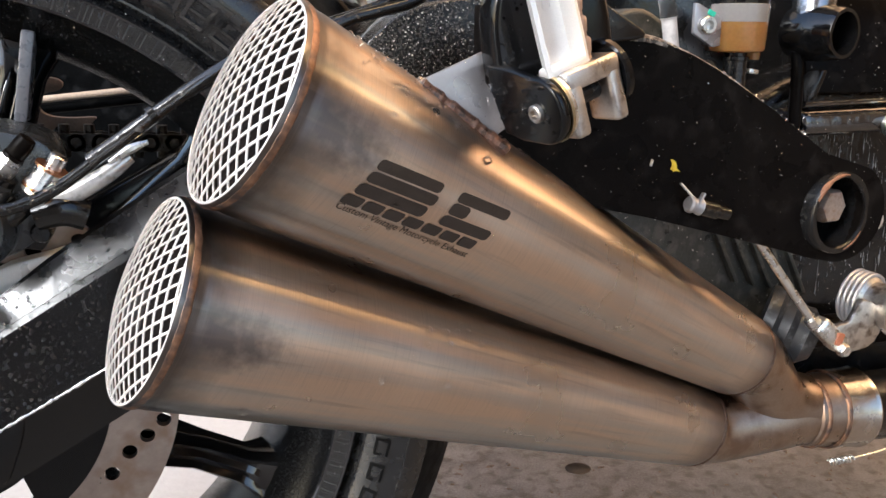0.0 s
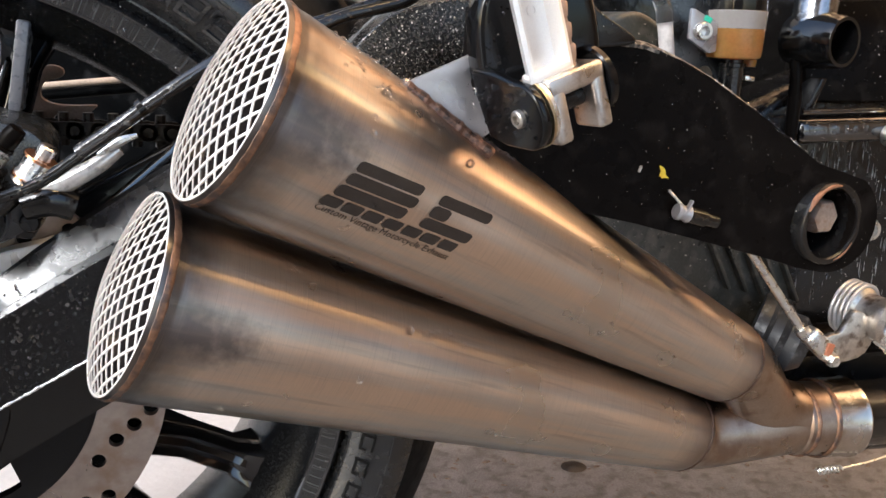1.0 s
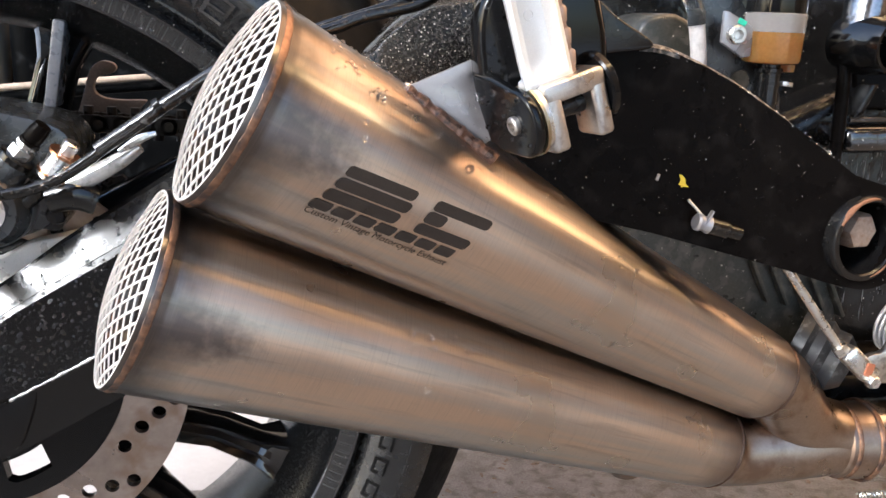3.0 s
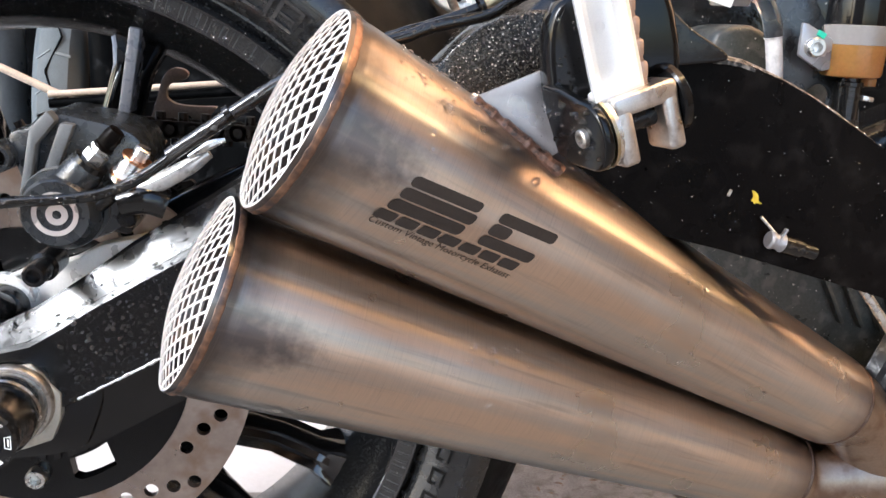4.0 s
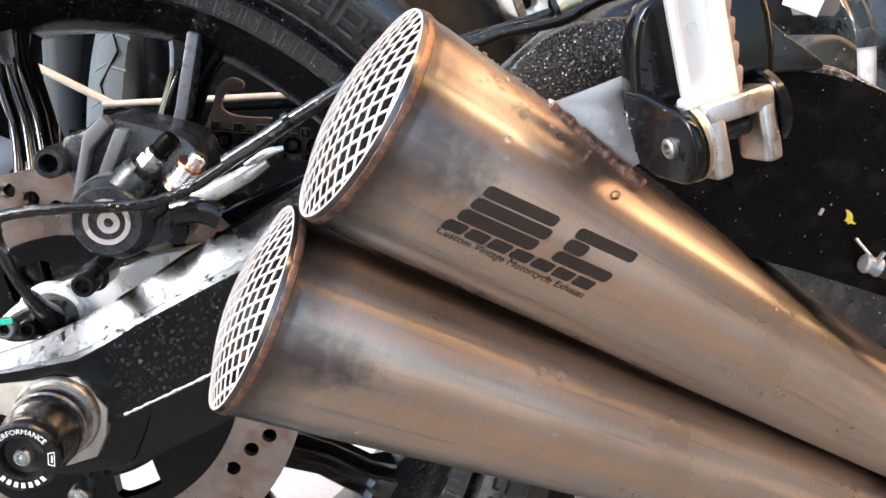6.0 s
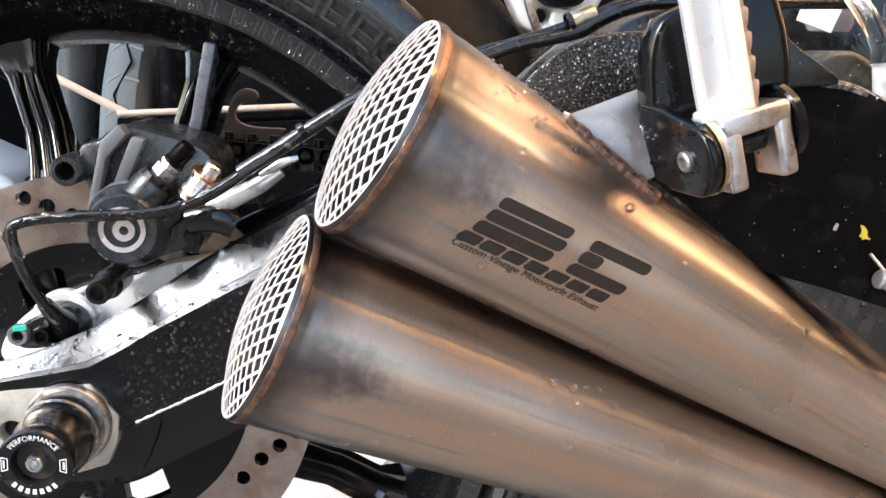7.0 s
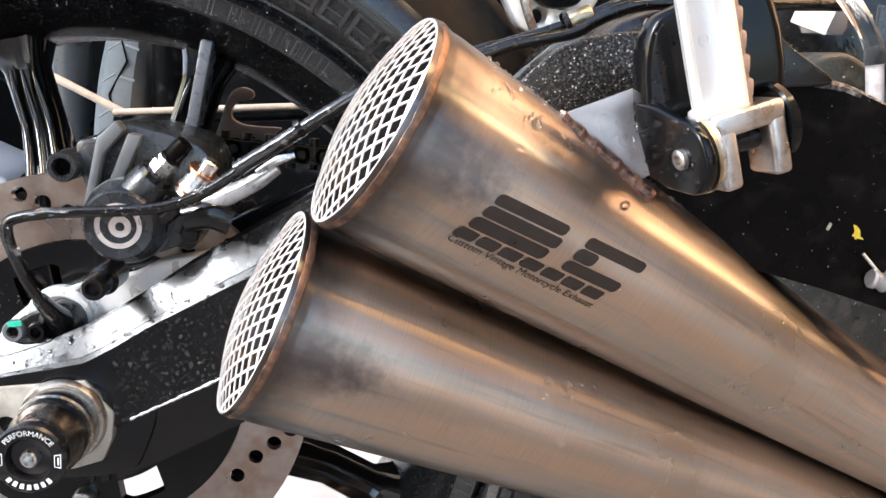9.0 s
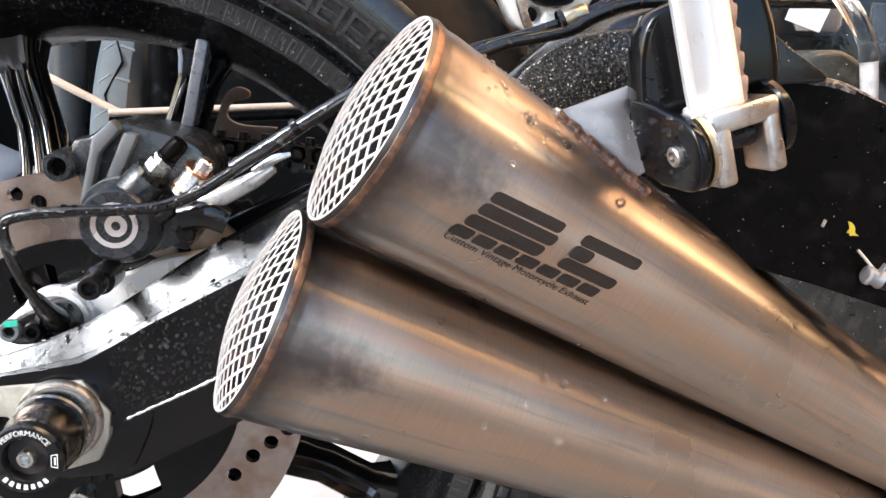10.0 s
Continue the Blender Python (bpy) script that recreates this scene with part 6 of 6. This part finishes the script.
def print_bar(name, w, h, along_axis, up, corner, label):
    """One bar of the emblem, at its place along the cone and up from the emblem's foot line."""
    bar = slant_bar(w, h, corner=corner)
    for v in bar.verts:
        v.co.x += along_axis + 0.25 * up
        v.co.y += up
    return part(name, wrapped(bar, 0.0, -0.0178 - 0.085 * 0.0372), ETCH, upper_cone, label, smooth=0)


for _w, _h, _x, _z in ((0.0340, 0.0053, 0.0372, 0.0), (0.0345, 0.0050, 0.0374, 0.0060), (0.0330, 0.0048, 0.0375, 0.0117),
                       (0.0275, 0.0050, 0.0800, 0.0002), (0.0100, 0.0056, 0.0800, 0.0056), (0.0300, 0.0050, 0.0802, 0.0115)):
    print_bar("emblem_bar", _w, _h, _x, _z, 0.0016, "dark etched emblem bar")
for i in range(7):
    print_bar("emblem_block", 0.0087, 0.0047, 0.0362 + 0.0100 * i, -0.0056, 0.0006, "small dark etched block")
words = flat_text("Custom Vintage Motorcycle Exhaust", 0.0046, 0.12)
wide = max(v.co.x for v in words.verts)
for v in words.verts:
    v.co.x *= 0.0695 / wide
part("etched_line", wrapped(words, 0.0348, -0.0267, 0.068), ETCH, upper_cone, "small dark etched line of words", smooth=0)


# ---- water drops ----
def drop_field(name, places, label):
    """Many small drops as one mesh; places: point, normal, radius."""
    proto = bmesh.new()
    bmesh.ops.create_icosphere(proto, subdivisions=2, radius=1.0)
    pv_, pf_ = [v.co.copy() for v in proto.verts], [[v.index for v in f.verts] for f in proto.faces]
    proto.free()
    verts, faces = [], []
    rr = random.Random(11)
    for p, n, r in places:
        q = Vector(n).to_track_quat("Z", "X").to_matrix()
        k = len(verts)
        sx, sy, tw = rr.uniform(0.8, 1.15), rr.uniform(0.8, 1.15), rr.uniform(0, 6.28)
        for v in pv_:
            w = Vector((v.x * sx * math.cos(tw) - v.y * sy * math.sin(tw), v.x * sx * math.sin(tw) + v.y * sy * math.cos(tw), v.z * 0.72 + 0.15))
            verts.append(p + q @ (w * r))
        faces += [[i + k for i in f] for f in pf_]
    me = bpy.data.meshes.new(name)
    me.from_pydata([tuple(v) for v in verts], [], faces)
    for f in me.polygons:
        f.use_smooth = True
    me.materials.append(WATER)
    return tagged(new(name, me), label, "water drops", kind="stuff")


rnd = random.Random(21)
up_drops = [(0.045, 0.708, 1.6), (0.0423, 0.243, 0.9), (0.0944, 0.525, 1.5), (0.0757, 0.708, 1.1), (0.0405, 0.388, 1.0), (0.1286, 0.366, 0.9), (0.2101, 0.517, 1.0), (0.235, 0.519, 0.9), (0.110, -0.22, 1.1)]
up_drops += [(rnd.uniform(0.02, 0.16), rnd.uniform(0.65, 1.5), rnd.uniform(0.25, 0.75)) for _ in range(220)]
up_drops += [(rnd.uniform(0.02, 0.34), rnd.uniform(-0.9, 0.7), rnd.uniform(0.4, 0.8)) for _ in range(14)]
low_drops = [(0.0545, 0.847, 1.2), (0.1178, 0.568, 1.2), (0.1284, 0.593, 1.3), (0.1357, 0.665, 0.9), (0.1431, 0.695, 1.0), (0.117, 0.395, 1.0), (0.1308, 0.473, 1.0), (0.152, 0.58, 1.2), (0.1108, 0.222, 0.9), (0.0963, -0.11, 1.3), (0.1334, -0.01, 1.3), (0.1684, -0.139, 0.9), (0.0436, -0.841, 1.0)]
low_drops += [(rnd.uniform(0.02, 0.34), rnd.uniform(-0.9, 0.5), rnd.uniform(0.3, 0.7)) for _ in range(12)]
drop_field("water_drops", [(*on_cone(UPPER, h, t), r * 0.0015) for h, t, r in up_drops], "clear water drops on the upper exhaust cone")
drop_field("water_drops", [(*on_cone(LOWER, h, t), r * 0.0019) for h, t, r in low_drops], "clear water drops on the lower exhaust cone")
arm_drops = []
for _ in range(1500):
    x = rnd.uniform(0.022, 0.16)
    lo, ledge = np.interp(x, ARM_X, ARM_LOW), np.interp(x, ARM_X, ARM_LEDGE)
    arm_drops.append((Vector((x, SIDE, float(rnd.uniform(ledge + 0.001, lo)))), Vector((0, -1, 0)), 0.0002 + 0.0010 * rnd.random() ** 3.6))
UPWARD = Vector((-0.26, -0.86, 0.45))
for _ in range(120):
    arm_drops.append((shoulder_at(rnd.uniform(-0.04, 0.17), rnd.random() ** 1.5), UPWARD, 0.0003 + 0.0008 * rnd.random() ** 2))
for _ in range(34):
    x, k = rnd.uniform(-0.03, 0.16), rnd.uniform(0.1, 0.95)
    for _ in range(rnd.randint(2, 6)):
        arm_drops.append((shoulder_at(x + rnd.uniform(-0.0016, 0.0016), min(1.0, max(0.0, k + rnd.uniform(-0.13, 0.13)))), UPWARD, rnd.uniform(0.0006, 0.0014)))
drop_field("water_drops", arm_drops, "fine water drops on the swingarm")
wheel_drops = []
for _ in range(420):
    a, r = radians(rnd.uniform(15, 125)), rnd.choice((rnd.uniform(0.213, 0.224), rnd.uniform(0.232, 0.256)))
    y = -0.0035 if r < 0.225 else float(np.interp(r, [q[0] for q in half], [q[1] for q in half]))
    wheel_drops.append((AXLE + Vector((r * math.cos(a), y, r * math.sin(a))), Vector((0, -1, 0)), 0.0002 + 0.0008 * rnd.random() ** 3))
for _ in range(240):
    a, k = radians(rnd.uniform(55, 120)), rnd.random()
    r, y = 0.2115 - 0.0145 * k, 0.004 + 0.016 * k
    wheel_drops.append((AXLE + Vector((r * math.cos(a), y, r * math.sin(a))), Vector((-0.7 * math.cos(a), -0.7, -0.7 * math.sin(a))), 0.0002 + 0.0004 * rnd.random() ** 3))
drop_field("water_drops", wheel_drops, "fine water drops on the tyre and rim")
cable_drops = []
for q in spline([(-0.0125, -0.0615, 0.403), (-0.0185, -0.0615, 0.412), (-0.011, -0.0625, 0.4215), (0.016, -0.064, 0.4255), (0.052, -0.064, 0.4295), (0.077, -0.062, 0.441)], 26):
    a = rnd.uniform(-0.6, 1.4)
    n = Vector((0, -math.cos(a), math.sin(a)))
    cable_drops.append((q + n * 0.0028, n, 0.0003 + 0.0008 * rnd.random() ** 2))
drop_field("water_drops", cable_drops, "water beads on the black cable")
plate_drops = [(Vector((0.243 + 0.012 * rnd.random(), -0.1295, 0.492 + 0.004 * rnd.random())), Vector((0, -1, 0)), r) for r in (0.0021, 0.0015, 0.0012, 0.0007, 0.0006, 0.0005, 0.0005)]
drop_field("water_drops", plate_drops, "clear water drops on the hanger plate")
fine = [(Vector((rnd.uniform(0.29, 0.46), -0.1080, 0.0)), 0.0002 + 0.0006 * rnd.random() ** 3) for _ in range(260)]
fine = [(Vector((p.x, p.y, rnd.uniform(0.41, 0.497 - 0.42 * max(0.0, p.x - 0.36)))), Vector((0, -1, 0)), r) for p, r in fine]
for _ in range(110):
    k = rnd.random() * (len(edge_pts) - 1)
    a, b = Vector(edge_pts[int(k)]), Vector(edge_pts[int(k) + 1])
    fine.append((a.lerp(b, k - int(k)) + Vector((0, rnd.uniform(-0.0008, 0.0), rnd.uniform(-0.0012, 0.0008))), Vector((0, -0.7, 0.7)), 0.0003 + 0.0006 * rnd.random() ** 2))
drop_field("water_drops", fine, "fine water drops on the black frame plate")
lug_drops = []
for _ in range(60):
    q = PEG @ Vector((-0.0233, rnd.uniform(-0.008, 0.036), rnd.uniform(-0.008, 0.014)))
    lug_drops.append((q, -pa, 0.0003 + 0.0009 * rnd.random() ** 2))
for _ in range(50):
    lug_drops.append((Vector((rnd.uniform(0.250, 0.262), -0.1460, rnd.uniform(0.490, 0.528))), Vector((0, -1, 0)), 0.0002 + 0.0007 * rnd.random() ** 2))
drop_field("water_drops", lug_drops, "fine water drops on the footpeg bracket")
wet_case = [(Vector((rnd.uniform(0.44, 0.66), 0.0395, rnd.uniform(0.455, 0.60))), Vector((0, -1, 0)), 0.0004 + 0.0010 * rnd.random() ** 3) for _ in range(220)]
drop_field("water_drops", wet_case, "water drops on the upper engine case")
case_drops = [(Vector((rnd.uniform(0.48, 0.62), -0.0005, rnd.uniform(0.33, 0.44))), Vector((0, -1, 0)), 0.0003 + 0.0008 * rnd.random() ** 2) for _ in range(160)]
drop_field("water_drops", case_drops, "fine water drops on the black engine case")


# ---- dust flecks and painted water glints ----
def fleck_field(name, carriers, box, count, most, label, seed):
    """Small pale flecks lying on the near side of the given meshes, within box (x0, x1, z0, z1)."""
    trees = []
    for ob in carriers:
        bm = bmesh.new()
        bm.from_mesh(ob.data)
        trees.append(BVHTree.FromBMesh(bm))
        bm.free()
    rr = random.Random(seed)
    verts, faces = [], []
    for _ in range(count):
        start = Vector((rr.uniform(box[0], box[1]), -0.4, rr.uniform(box[2], box[3])))
        hits = [h for h in (t.ray_cast(start, Vector((0.0, 1.0, 0.0)), 0.6) for t in trees) if h[0] is not None]
        if not hits:
            continue
        p, n = min(hits, key=lambda h: h[3])[:2]
        q = n.to_track_quat("Z", "X").to_matrix()
        r, k = most * (0.25 + 0.75 * rr.random() ** 4), len(verts)
        ring = [Vector((r * rr.uniform(0.6, 1.2) * math.cos(a), r * rr.uniform(0.6, 1.2) * math.sin(a), -0.00002)) for a in (0.0, 1.26, 2.51, 3.77, 5.03)]
        verts += [tuple(p + q @ v) for v in ring] + [tuple(p + n * r * 0.5)]
        faces += [(k + i, k + (i + 1) % 5, k + 5) for i in range(5)]
    me = bpy.data.meshes.new(name)
    me.from_pydata(verts, [], faces)
    me.materials.append(DUST_GLINT)
    return tagged(new(name, me), label, "dust", kind="stuff")


def named(owner, *names):
    return [ob for ob in owner.children if ob.name.split(".")[0] in names]


fleck_field("dust_flecks", named(frame_plate, "plate", "gusset", "tube_end"), (0.285, 0.50, 0.385, 0.54), 520, 0.00042, "pale flecks for dust and water glints on the black frame plate", 3)
fleck_field("dust_flecks", named(engine, "crankcase", "upper_case", "panel", "ledge", "sump", "rear_case", "side_casting"), (0.38, 0.68, 0.30, 0.57), 1500, 0.0007, "pale flecks for dust and wet glints on the engine", 4)
fleck_field("dust_flecks", named(swingarm, "brace"), (0.21, 0.315, 0.45, 0.53), 1700, 0.0007, "pale flecks for dust and wet glints on the swingarm brace", 5)
fleck_field("dust_flecks", named(wheel, "rim"), (-0.12, 0.20, 0.40, 0.545), 700, 0.0005, "pale dust flecks on the rim", 6)
fleck_field("dust_flecks", named(disc, "carrier"), (-0.09, 0.07, 0.355, 0.40), 420, 0.00045, "pale flecks for dust and wet glints on the disc carrier", 7)


def streak_field(name, box, y, count, label, seed):
    """Dried water runs on an upright face at depth y, within box (x0, x1, z0, z1)."""
    rr, verts, faces = random.Random(seed), [], []
    for _ in range(count):
        x, z, k = rr.uniform(box[0], box[1]), rr.uniform(box[2], box[3]), len(verts)
        half_w, tall, lean = rr.uniform(0.00015, 0.0006), 0.001 + 0.008 * rr.random() ** 2, rr.uniform(-0.0008, 0.0008)
        for dx, dy, dz in ((0.0, 0.00002, tall), (-half_w, 0.00002, -tall * 0.4), (lean, 0.00002, -tall), (half_w, 0.00002, -tall * 0.4), (lean * 0.3, -0.0003, -tall * 0.3)):
            verts.append((x + dx, y + dy, z + dz))
        faces += [(k + i, k + (i + 1) % 4, k + 4) for i in range(4)]
    me = bpy.data.meshes.new(name)
    me.from_pydata(verts, [], faces)
    me.materials.append(WATER_MARK)
    return tagged(new(name, me), label, "water marks", kind="stuff")


streak_field("water_runs", (0.505, 0.68, 0.33, 0.448), -0.0002, 420, "pale dried water runs on the engine case", 12)
